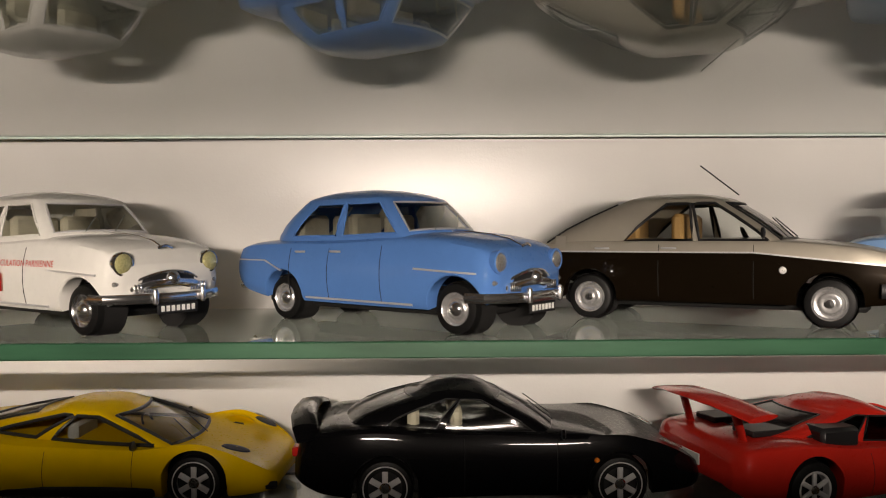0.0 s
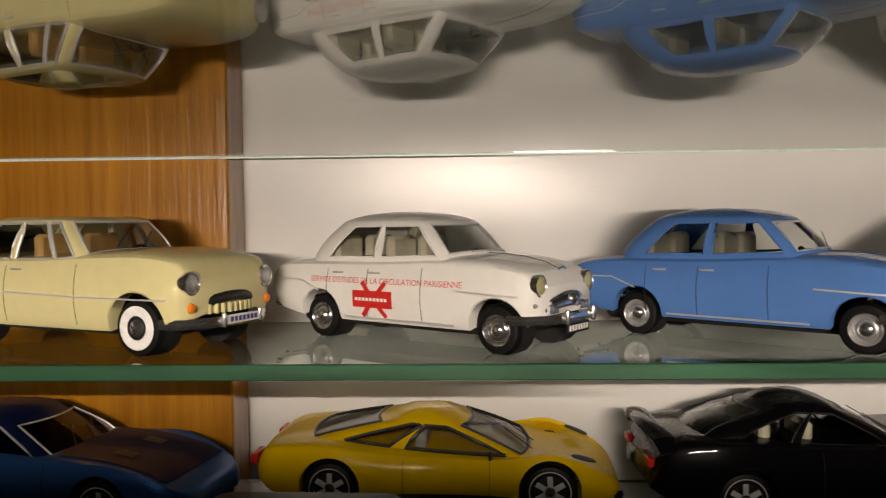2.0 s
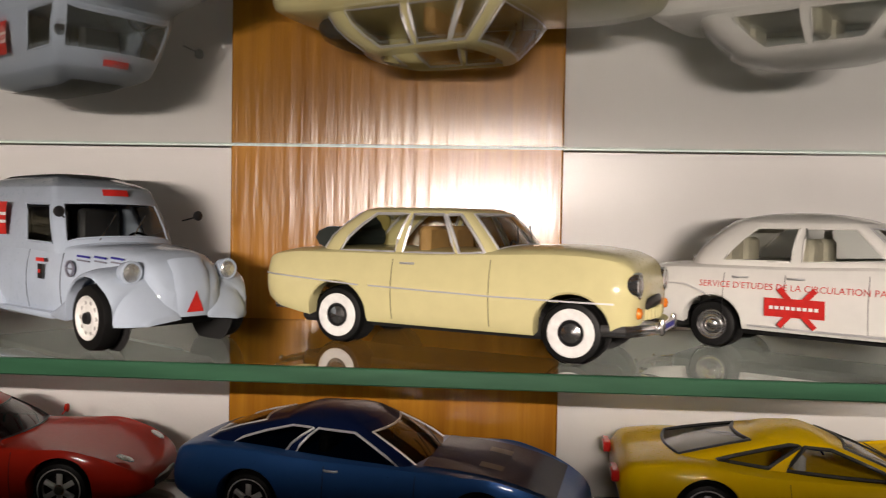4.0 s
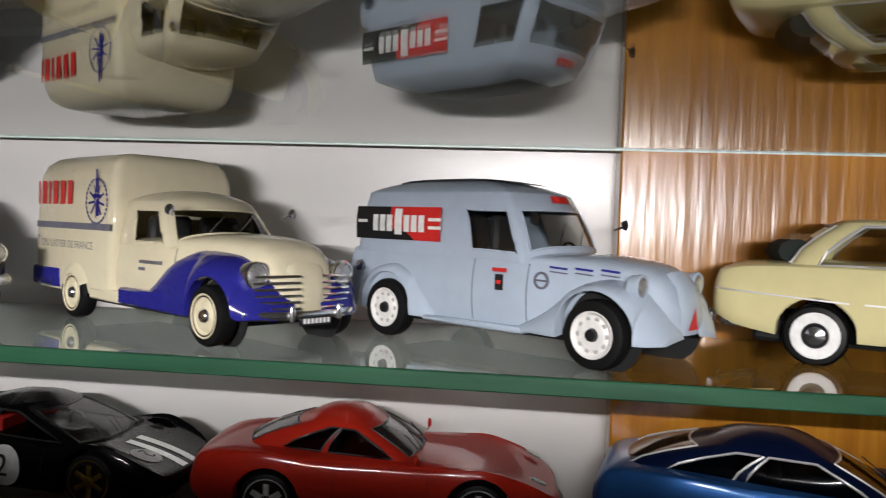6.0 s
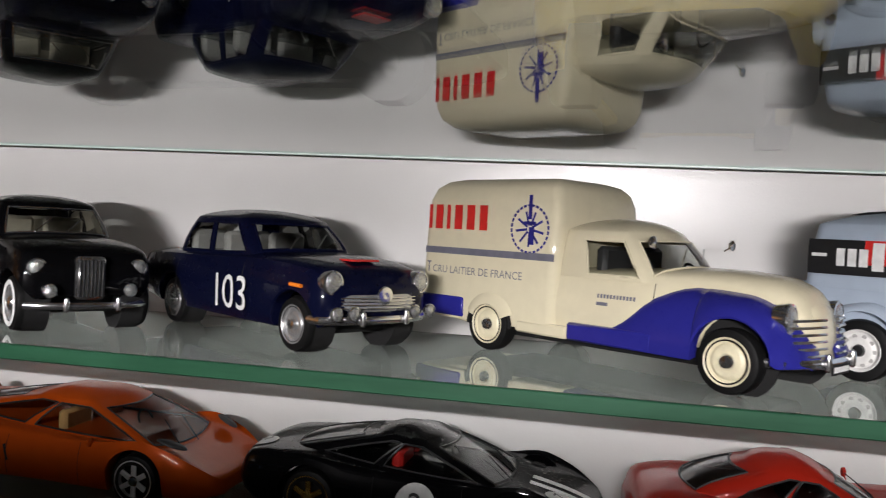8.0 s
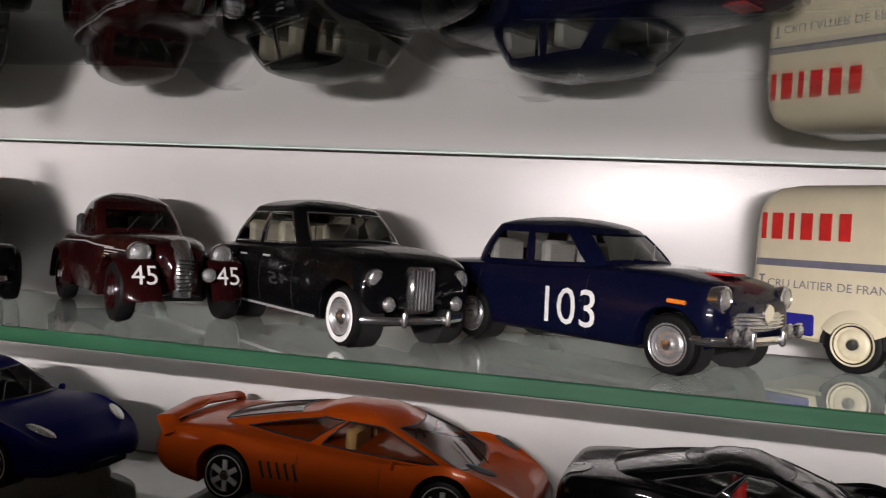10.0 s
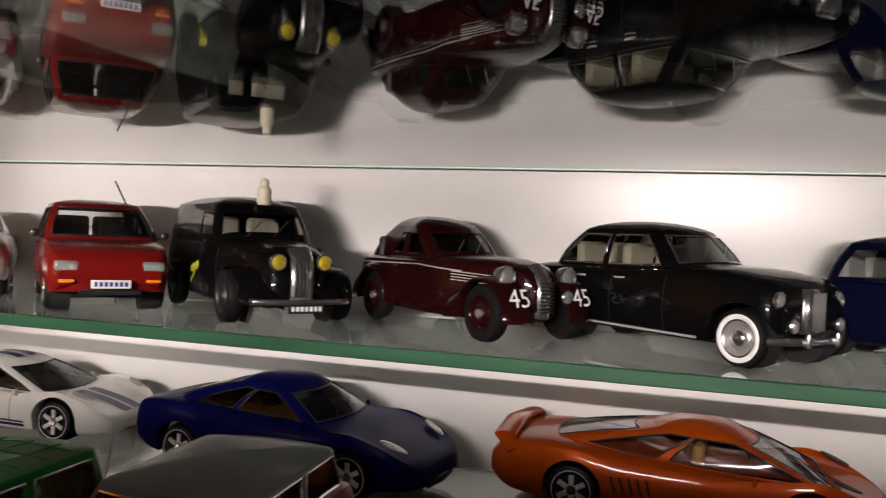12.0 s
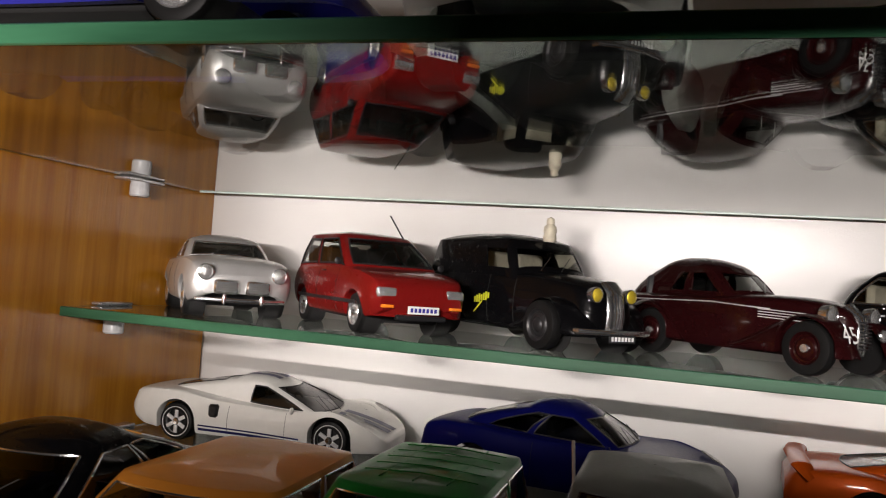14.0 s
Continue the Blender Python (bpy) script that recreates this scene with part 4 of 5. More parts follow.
ADZ = 29.0
part("advert_band", on_van(rect(13, 8.4), -39.5, ADZ), BLACK, car, "black half of the advertising band")
part("advert_band", on_van(rect(17.5, 8.4), -24.2, ADZ), REDP, car, "red half of the advertising band")
low = Geo().poly([(-10, -4.2, 0), (6, -4.2, 0), (2, -1.6, 0), (-10, -1.6, 0)])
part("advert_wedge", on_van(low, -30, ADZ, 0.45), BLACK, car)
each("advert_mark", [on_van(q, -30, ADZ, 0.6) for q in (rect(1.9, 4.2, -8.2), rect(2.0, 4.2, -5.6), rect(2.0, 4.2, -3.0), rect(2.6, 6.6, 0.2, 0.4), rect(2.0, 4.2, 3.2), rect(2.0, 4.2, 5.8), rect(2.0, 4.2, 8.4), rect(4.4, 0.8, 13.0, 1.1), rect(4.4, 0.8, 13.0, -0.9), rect(3.6, 0.8, -13.2, 0.4))], WHITEP, car, "plain white printed block")
part("door_badge", on_van(rect(2.4, 3.6, 0, -1.2), 3.5, 17.6, 0.6), MATT, car, "small dark printed shield")
part("door_print", on_van(rect(4.2, 0.9, 0, 1.6), 3.5, 17.6, 0.6), REDP, car)
part("door_print", on_van(rect(1.2, 0.9, 0, -1.2), 3.5, 17.6, 0.8), REDP, car)
badge = Geo().lathe([(0.1, 2.0), (-0.35, 1.95), (-0.35, 1.5), (0.1, 1.45)], 20, (13.5, -14.6, 17.4))
pair("bonnet_badge", join(badge, Geo().box((11.8, -15.0, 17.2), (15.2, -14.7, 17.6), 0.05)), GREYP, car, "round dark emblem")
for xx in (15, 21, 27):
    pair("bonnet_louvre", ribbon([(xx, 19.5), (xx + 4, 19.2)], lambda x, z: F["w"](x) * 0.98, 0.3, 0.2, False), GREYP, car)
    pair("bonnet_louvre", ribbon([(xx, 20.5), (xx + 4, 20.2)], lambda x, z: F["w"](x) * 0.98, 0.45, 0.2, False), BLUEP, car)
gg = part("grille", Geo().sweep([(41.4, 0, 7.6), (41.8, 0, 13), (40.6, 0, 17.5), (38.2, 0, 20.2)], 4.6, 0.9, 12), P["lightblue"], car)
part("grille_mark", Geo().poly([(42.6, -2.2, 8.6), (42.6, 2.2, 8.6), (42.9, 0.1, 13.5)]), REDP, gg)
part("front_band", Geo().grid([[(8.0 - 0.045 * y * y + dz * -0.45, y, 35.8 + dz) for y in (-3.4, -1.7, 0, 1.7, 3.4)] for dz in (-0.8, 0.8)]), REDP, car, "red printed band above the windscreen")
mirror_on(car, 13.5, 15.4, 29, BLACK, 4.6, 1)
mirror_on(car, 12.5, -15.6, 29.5, BLACK, 1.4, -1)
part("filler_cap", Geo().lathe([(0, 1.6), (-0.6, 1.4), (-0.7, 0.05)], 14, (-44, -16.8, 17.5)), CHROME, car)

# ivory and blue delivery van
s = dict(ref=VAN, paint=P["ivory"], doors=(("win", 0.9), ("pillar", 0.5)), r=6.9, wb=65.7, dx=-1, inner=DARKI, rows=1, framemat=P["ivory"], arch=(0, 0),
         top=[(-49, 22), (-47, 23), (-20, 23), (8, 24.4), (20, 25.2), (32, 24.4), (38, 21.6), (41, 15)], sh=[(-49, 21), (-47, 22), (-10, 21.6), (10, 21.4), (24, 20.4), (36, 18), (41, 13)],
         L=99, W=39, H=42, base=(14, -15, 15.4, 15.8), roof=(7.0, -15, 12.8, 13.6, 32.2), crown=3.4, noback=True, cwidth=5, crear=1.5, rimmat=CREAM, capmat=CHROME, cap=0.36, rim=0.72, inset=0.2, sill=0.08,
         corner=2.6, bow=3.4, header=0.8, lamps=((41.4, 12.6, 16.4, 2.6),), bumpers=((46.8, 7.6, 16, 4.5, 1.0, CHROME),), overriders=True, gaps=(12,), wipermat=CHROME, bulge=1.8, frame=0.3)
car, F, side, height, cab = make_car("model_delivery_van", "ivory and royal-blue old delivery van model with tall box body", s, (-408.5, -26.8), (-354.0, -63.5), group=MID)
rows = []
for z, kx, ky in ((7.0, 0.6, 0.5), (8.5, 0, 0), (20, 0, -0.3), (34, 0.2, 0.1), (39, 0.6, 0.6), (42.2, 1.8, 1.8), (44.2, 4.2, 4.2), (45.2, 8, 8), (45.6, 14, 14)):
    xa, xb, yw = -60.5 + kx, -13 - kx * 0.8, 18.4 - ky
    ring, c = [], max(2.8 - kx * 0.2, 0.6)
    for (qx, qy, a0) in ((xb - c, -yw + c, -90), (xb - c, yw - c, 0), (xa + c, yw - c, 90), (xa + c, -yw + c, 180)):
        for a in (0, 30, 60, 90):
            ring.append((qx + c * math.cos(radians(a0 + a)), qy + c * math.sin(radians(a0 + a)), z))
    rows.append(ring)
g = Geo().grid(rows, True)
g.poly(rows[-1])
g.poly(rows[0][::-1])
part("box_body", g, P["ivory"], car, "tall ivory box body with rounded corners")


def on_box(g, x, z, proud=0.12):
    o = Geo()
    o.f = list(g.f)
    o.v = [(x + a, -(18.6 + proud), z + b) for a, b, _ in g.v]
    return o


part("grey_band", on_box(rect(45.4, 1.8), -36.2, 25.2), GREYP, car, "grey printed band")
each("name_block", [on_box(rect(w_, 6.6, x_), -46.8, 34.4) for w_, x_ in ((1.3, -10.6), (2.8, -7.2), (1.3, -3.6), (2.9, 0.2), (2.9, 4.8), (2.8, 9.4))], REDP, car, "plain red printed block")
part("slogan", on_box(text_geo("CRU LAITIER DE FRANCE", 2.9), -39.5, 19.9), GREYP, car, "small grey printed slogan")
part("initial", on_box(join(rect(0.5, 2.8), rect(1.6, 0.4, 0, 1.4)), -57.2, 20.4), GREYP, car)
em = Geo()
for k in range(28):
    a0, a1 = 2 * math.pi * k / 28, 2 * math.pi * (k + 0.7) / 28
    em.poly([(r_ * math.cos(a), r_ * math.sin(a), 0) for r_, a in ((4.6, a0), (5.1, a0), (5.1, a1), (4.6, a1))])
for k in range(9):
    a = 2 * math.pi * k / 9 + 0.3
    b_ = rect(0.5, 3.0, 0, 2.2, 1)
    em = join(em, b_.move(Matrix.Rotation(a, 4, "Z")))
em = join(em, rect(0.9, 5.0, 0.0, 4.5, 2), rect(1.4, 3.6, 0.5, -1.4, 2), rect(3.2, 0.7, 0, 1.2, 2))
em.v = [(a * 1.22, b * 1.22, c) for a, b, c in em.v]
part("emblem", on_box(em, -21.6, 32.0), BLUEP, car, "round blue printed emblem")
part("door_print", decal(join(bars(12, 0.55, 0.9, 0.85), rect(3, 0.8, -3.5, -1.8)), side, 3.2, 17.2, 0.25), GREYP, car)
both_wings(car, fender([(-3, 8), (4, 12), (12, 18.5), (22, 21.2), (32, 20.6), (39, 18), (43, 13), (45.5, 7)], [(-3, 15.6), (10, 13), (28, 9), (40, 6), (45.5, 5)],
                       [(-3, 16.8), (12, 18.6), (30, 19.4), (39, 18.6), (43.5, 15.5), (45.5, 11)], [(-3, 6.2), (20, 6), (40, 6.6), (45.5, 7)], 31.85, 8.3), P["royal"], "royal-blue front wing", (31.85, 8.3, 13.6))
part("skirt", Geo().box((-9, -18.75, 6.0), (14, 18.75, 10.2), 0.5), P["royal"], car, "royal-blue lower skirt")
part("sill", Geo().box((-24.8, -18.7, 6.0), (-9.2, 18.7, 9.0), 0.5), P["ivory"], car)
part("skirt", join(Geo().box((-60.9, -18.9, 7.6), (-43.4, 18.9, 13.0), 0.5)), P["royal"], car, "royal-blue rear skirt")
# flat matt black ring on the solid side, in place of a shaded arch
for y in (-18.62, 18.62):
    part("wheel_opening", Geo().grid([[(-33.85 + q * math.cos(radians(a)), y, 6.4 + q * math.sin(radians(a))) for a in range(0, 181, 12)] for q in (6.2, 7.9)]), MATT, car, "dark rear wheel opening")
gr = part("grille", Geo().sweep([(43.2, 0, 7.5), (43.8, 0, 13), (42.8, 0, 17.5), (40.2, 0, 20.2)], 5.4, 0.9, 12), P["ivory"], car, "ivory bonnet nose")
for sg in (-1, 1):
    each("grille_bar", [Geo().sweep([(45.4 - 0.1 * k, sg * 3.2, 9 + 1.45 * k), (44.8 - 0.1 * k, sg * 8.5, 9 + 1.45 * k), (43.0 - 0.25 * k, sg * 13.6, 9 + 1.4 * k)], 0.4, 0.32, 6) for k in range(6)], CHROME, gr)
for sg in (-1, 1):
    part("arch_brow", Geo().grid([[(-33.85 + q * math.cos(radians(a)), sg * y, 6.6 + q * math.sin(radians(a))) for a in range(24, 157, 12)] for q, y in ((5.4, 18.9), (5.5, 19.7), (6.4, 19.75), (8.6, 18.5))]), P["ivory"], car)
mirror_on(car, 13.0, 15.4, 29, CHROME, 3.4, 1)
mirror_on(car, 12.0, -15.8, 29, CHROME, 1.2, -1)
plate(car, 47.0, 6.3, 9, 2.2)

# dark rally saloon with a starting number
s = dict(ref=SEDAN, L=96, W=36.5, H=34, dx=2.2, paint=P["navy"], doors=FOUR_DOOR, r=6.6, gap=1.5, wb=61, inner=GREYI, rimmat=STEEL, cap=0.3, rim=0.7, framemat=P["navy"], frame=0.35, wipermat=CHROME,
         base=(16, -31, 15.6, 15.2), roof=(7, -26, 13.4, 12.8, 32.0), n=3.2, lamps=((43.4, 13.6, 17.2, 2.4),), gaps=(11, -25),
         bumpers=((46.4, 8.4, 16, 4, 1.0, CHROME), (-53.4, 8.6, 15, 4, 1.0, CHROME)), overriders=True)
car, F, side, height, cab = make_car("model_rally_saloon", "navy-blue rally saloon model numbered 103 with extra lamps", s, (-505.0, -20.0), (-454.1, -54.0), group=MID)
part("start_number", decal(text_geo("103", 12.6), side, 6.2, 11.6, 0.9), WHITEP, car, "white starting number")
gr = part("grille", Geo().sweep([(45.6 - 2.2 * (i / 8) ** 2, 11.5 * i / 8, 12.4) for i in range(-8, 9)], 0.6, 2.0, 8), STEEL, car)
each("grille_bar", [Geo().sweep([(46.4 - 2.2 * (i / 8) ** 2, 11.5 * i / 8, 11.2 + 0.8 * k) for i in range(-8, 9)], 0.25, 0.2, 6) for k in range(4)], CHROME, gr)
part("grille_shield", Geo().lathe([(0, 2.3), (0.5, 2.1), (0.6, 1.2), (0.5, 0.05)], 20, (46.2, 0, 14.2), "x"), CHROME, gr)
for y in (-14.6, -9.5, 9.5, 14.6):
    b = part("spot_lamp", Geo().lathe([(-1.6, 0.8), (-0.4, 1.7), (0.3, 1.8), (0.5, 1.5)], 16, (46.6, y, 10.2), "x"), CHROME, car)
    part("lens", Geo().lathe([(0.3, 1.5), (0.7, 0.9), (0.85, 0.05)], 14, (46.6, y, 10.2), "x"), LENS, b)
part("bonnet_plate", Geo().box((33, -4.2, F["top"](34) - 0.2), (38.5, 4.2, F["top"](34) + 0.25), 0.1), REDP, car)
for sg in (-1, 1):
    part("indicator", Geo().sweep([(33, sg * 18.2, 16.2), (37, sg * 17.8, 16.0)], 0.5, 0.5, 8), AMBER, car)

# black saloon with whitewall tyres
s = dict(ref=SEDAN, L=91, W=35.6, H=35.4, base=(16, -38, 15.6, 14.8), roof=(7, -28, 13.0, 12.2, 32.0), paint=P["black"], doors=FOUR_DOOR, r=7.0, gap=1.5, wb=60, dx=3, inner=IVORY, wheel="white", band=(0.84, 0.66), cap=0.5, rim=0.6, rimmat=STEEL, framemat=CHROME, frame=0.3, wipermat=CHROME,
         lamps=((41.0, 12.4, 16.4, 2.0),), gaps=(11, -8, -24), handles=(-5, -20), bumpers=((44.6, 7.0, 15, 5, 0.9, CHROME), (-51.5, 8.4, 15, 5, 1, CHROME)), overriders=True,
         trims=(([(-30, 6.0), (21, 5.8)], 0.6, CHROME),))
car, F, side, height, cab = make_car("model_black_saloon", "glossy black saloon model with whitewall tyres and upright chrome grille", s, (-576.0, -21.0), (-528.2, -57.6), group=MID)
gr = part("grille", Geo().box((39.0, -3.7, 8.4), (43.4, 3.7, 19.4), 0.9), CHROME, car, "upright chrome radiator grille")
part("grille_mesh", join(*[Geo().box((43.3, y - 0.16, 9.2), (43.6, y + 0.16, 18.6), 0.05) for y in (-2.8, -1.9, -0.95, 0, 0.95, 1.9, 2.8)]), BLACK, gr)
for sg in (-1, 1):
    b = part("fog_lamp", Geo().lathe([(-1.4, 1.0), (0, 1.8), (0.4, 1.5)], 16, (43.4, sg * 9.8, 10.8), "x"), CHROME, car)
    part("lens", Geo().lathe([(0.3, 1.6), (0.8, 0.8), (0.9, 0.05)], 14, (43.4, sg * 9.8, 10.8), "x"), LENS, b)

# maroon streamlined coupe
s = dict(ref=SEDAN, L=92, W=33, H=34, paint=P["maroon"], doors=(("win", 0.62), ("pillar", 0.2), ("win", 0.3), ("panel", 0.45)), r=8.0, wb=60, dx=5, inner=DARKI, rimmat=P["maroon"], capmat=STEEL, cap=0.25, rim=0.6, framemat=P["maroon"],
         frame=0.3, wipermat=CHROME, header=0.8, sill=0.16, arch=(0, 0), base=(9, -49, 14.0, 10.5), roof=(-1, -34, 12.4, 10.0, 32.0), crown=3.6, bowr=4, cwidth=5, crear=12, inset=0.2,
         w=[(-50.5, 7), (-47, 11), (-35, 15.5), (-10, 17.4), (10, 17), (22, 13.5), (34, 10), (41, 6.5), (43.5, 4)],
         trims=(([(-40, 18.6), (0, 19.6), (20, 18.6)], 0.35, CHROME),), lamps=((39.5, 11.0, 18.0, 2.6),))
car, F, side, height, cab = make_car("model_streamlined_coupe", "maroon streamlined racing coupe model numbered 45", s, (-641.5, -12.5), (-594.5, -50.0), group=MID)
both_wings(car, fender([(8, 7), (16, 11.5), (25, 16.2), (34, 18.2), (40, 16.8), (44.4, 11.6), (46.5, 7)], [(8, 13), (24, 9), (46.5, 8)],
                       [(8, 15.5), (24, 17.6), (38, 17.4), (44, 15.6), (46.5, 12)], [(8, 6), (46.5, 6)], 35.0, 9.0), P["maroon"])
both_wings(car, fender([(-46, 8), (-40, 14), (-33, 18), (-27, 18.8), (-20, 16), (-14, 10), (-10, 6.4)], [(-46, 10), (-28, 14), (-10, 15.6)],
                       [(-46, 14), (-36, 17.4), (-20, 17.8), (-10, 16.6)], [(-46, 6.5), (-10, 6)], -25.0, 8.8), P["maroon"])
part("bonnet_flash", join(*[ribbon([(17, 16.0 + 0.8 * k), (34, 15.4 + 0.8 * k)], lambda x, z: F["w"](x) * 0.99, 0.25, 0.25) for k in range(4)]), TRIM, car)
gr = part("grille", Geo().sweep([(41.5, 0, 7), (42.6, 0, 12), (41.8, 0, 17.5), (38, 0, 21)], 2.6, 1.4, 10), CHROME, car)
part("grille_mesh", join(*[Geo().box((43.0, -2.2, 8.6 + k), (44.2, 2.2, 8.9 + k), 0.05) for k in range(9)]), BLACK, gr)
for sg in (-1, 1):
    n_ = text_geo("45", 6.8)
    q = Geo()
    q.f = n_.f
    q.v = [(46.4 - 0.10 * abs(a + sg * 2) - max(0, b + 12 - 11) * 0.5, sg * 11.0 - a * -1, 12.6 + b) for a, b, _ in n_.v]
    part("start_number", q, WHITEP, car, "white starting number")
b = part("fog_lamp", Geo().lathe([(-1.4, 1.0), (0, 2.0), (0.4, 1.7)], 16, (45.6, 5.6, 13.0), "x"), CHROME, car)
part("lens", Geo().lathe([(0.3, 1.8), (0.8, 0.9), (0.9, 0.05)], 14, (45.6, 5.6, 13.0), "x"), LENS, b)

# black old van with a pale roof ornament
s = dict(ref=VAN, L=94, W=40, H=40, paint=P["black"], doors=(("win", 0.9), ("pillar", 0.2), ("panel", 2.4)), noback=True, r=8.0, wb=59, dx=-1, inner=IVORY, rows=1, framemat=P["black"], frame=0.3, arch=(0, 0), inset=0.3, crown=3.4, sill=0.2,
         rimmat=BLACK, capmat=BLACK, corner=2.2, cwidth=5, crear=3, header=0.76, bow=3.0, lamps=((41.5, 7.2, 18.8, 2.1),), lens=LENS_Y, bumpers=((46, 7.4, 14.5, 3, 0.9, CHROME),), gaps=(10, -4), wipermat=CHROME)
car, F, side, height, cab = make_car("model_black_van", "glossy black old van model with yellow headlamps", s, at=(-678.5, -24.0), heading=-40, group=MID)
both_wings(car, fender([(8, 7), (14, 10), (22, 15.4), (28.5, 17.2), (35, 15.8), (40, 11.5), (43.5, 6)], [(8, 12), (20, 9.5), (40, 7.5), (43.5, 7)],
                       [(8, 16.5), (22, 18), (35, 18), (41, 15.4), (43.5, 11)], [(8, 6), (43.5, 6)], 28.5, 8.9), P["black"], "", (28.5, 8.9, 12.6))
both_wings(car, fender([(-44, 9), (-40, 13.5), (-34, 16.6), (-29, 17.4), (-24, 15.6), (-19, 10), (-16, 6.6)], [(-44, 15), (-16, 15)],
                       [(-44, 16), (-38, 17.6), (-22, 17.6), (-16, 16)], [(-44, 7), (-16, 6)], -30.5, 8.9), P["black"])
part("running_board", Geo().box((-19, -16.8, 5.4), (10, 16.8, 6.6), 0.5), P["black"], car)
gr = part("grille", Geo().sweep([(42.4, 0, 7.6), (43.0, 0, 13), (42.0, 0, 19.6), (39.0, 0, 22.6)], 3.6, 1.2, 12), CHROME, car, "tall chrome radiator grille")
part("grille_mesh", join(*[Geo().sweep([(43.7, y, 8.4), (44.3, y, 13), (43.3, y, 19.4)], 0.12, 0.12, 5) for y in (-2.4, -1.2, 0, 1.2, 2.4)]), BLACK, gr)
plate(car, 46.3, 5.6, 11, 2.6)
part("side_script", on_van(join(*[rect(1.1, 2.0 + (k % 3) * 0.5, -4.2 + 1.4 * k, 0.3 * k - 0.6, 2) for k in range(7)], rect(0.7, 6.5, 1.0, -3.4, 2).move(Matrix.Rotation(radians(-50), 4, "Z"))), -6, 14.6, 1.9), YELP, car, "small yellow-green printed flourish")
mirror_on(car, 22, 9.5, 20, CHROME, 4.2, 1)
part("roof_ornament", Geo().lathe([(0, 0.05), (0.1, 2.0), (1.4, 2.5), (3.0, 2.1), (3.8, 2.4), (5.4, 2.2), (6.4, 1.3), (7.2, 1.5), (8.4, 1.3), (9.0, 0.05)], 18, (7, 0, 36.0), "z"), IVORY, car, "small ivory roof ornament")

# little red hatchback
s = dict(ref=HATCH, L=85, W=39, H=36, pane=PANE, paint=P["red"], doors=(("win", 1.0), ("pillar", 0.12), ("win", 0.8)), r=6.8, wb=54, inner=DARKI, rimmat=STEEL, cap=0.3, framemat=BLACK, frame=0.4, rim=0.62, n=3.2, cwidth=2.2, crear=4,
         base=(24, -44.5, 17.8, 17.4), roof=(4, -40, 14.2, 14.2, 31.2), lower=P["red"], split=lambda x: 0, bumpers=((41.8, 8.8, 16.6, 3, 2.3, P["red"]), (-42, 9, 15.5, 3, 2.2, BLACK)), handles=(-3,), handlemat=BLACK, gaps=(12, -8),
         trims=(([(-30, 10.5), (30, 10.5)], 1.2, BLACK),))
car, F, side, height, cab = make_car("model_small_hatchback", "small red hatchback model with white number plate and aerial", s, at=(-739.5, -29.0), heading=-43, group=MID)
for sg in (-1, 1):
    part("headlamp", Geo().box((39.6, sg * 12.6 - 3.4, 13.0), (42.6, sg * 12.6 + 3.4, 16.2), 0.5), LENS, car, "square clear headlamp")
    part("indicator", Geo().box((42.0, sg * 12.6 - 2.2, 9.6), (43.6, sg * 12.6 + 2.2, 10.6), 0.2), AMBER, car)
plate(car, 44.0, 9.2, 11.5, 2.6, False)
part("lower_intake", Geo().box((41.2, -9, 5.6), (43.4, 9, 7.4), 0.3), BLACK, car)
mirror_on(car, 15, -17.8, 22.6, BLACK, 2.6, -1)
mirror_on(car, 15, 17.8, 22.6, BLACK, 2.6, 1)
part("aerial", Geo().sweep([(5, 9, 34.0), (-1, 5.5, 43)], 0.3, 0.3, 6), BLACK, car)

# silver coupe with twin grilles
s = dict(ref=SEDAN, L=92, W=40, H=34, paint=P["silver"], doors=(("win", 1.0), ("pillar", 0.12), ("win", 0.5)), r=7.0, wb=53, inner=GREYI, rimmat=STEEL, cap=0.5, framemat=CHROME, frame=0.35, wipermat=CHROME,
         base=(14, -30, 15.2, 14.6), roof=(4, -22, 12.6, 11.8, 30.0), lamps=((42.6, 13.4, 16.6, 2.5),), bumpers=((45.0, 6.8, 16, 4.5, 0.8, CHROME), (-50, 7.5, 14, 4, 0.9, CHROME)), overriders=True, gaps=(8, -12))
car, F, side, height, cab = make_car("model_silver_coupe", "silver old coupe model with twin oval grilles", s, at=(-809.5, -24.0), heading=-46, group=MID)
for sg in (-1, 1):
    g = part("grille", Geo().box((41.6, sg * 5.8 - 4.6, 8.9), (44.0, sg * 5.8 + 4.6, 14.2), 0.9), CHROME, car, "chrome-rimmed oval grille")
    part("grille_mesh", join(*[Geo().box((43.9, sg * 5.8 - 3.6, 9.9 + 0.8 * k), (44.3, sg * 5.8 + 3.6, 10.2 + 0.8 * k), 0.05) for k in range(5)]), STEEL, g)

# sky-blue car at the far end of the row
s = dict(ref=SEDAN, paint=P["sky"], doors=FOUR_DOOR, r=7.4, wb=57, inner=IVORY, framemat=P["sky"], bumpers=((-52.3, 8.6, 14.5, 5, 1.0, CHROME), (46, 8.4, 15.5, 5.5, 1.1, CHROME)), lamps=((41.2, 12.6, 16.6, 2.5),))
make_car("model_saloon", "sky-blue old saloon model at the end of the row", s, at=(160.0, -40.0), heading=-28, group=MID)

# ---- lower shelf ----
Z = -50.0
TWO_DOOR = (("win", 1.0), ("pillar", 0.1), ("win", 0.55))


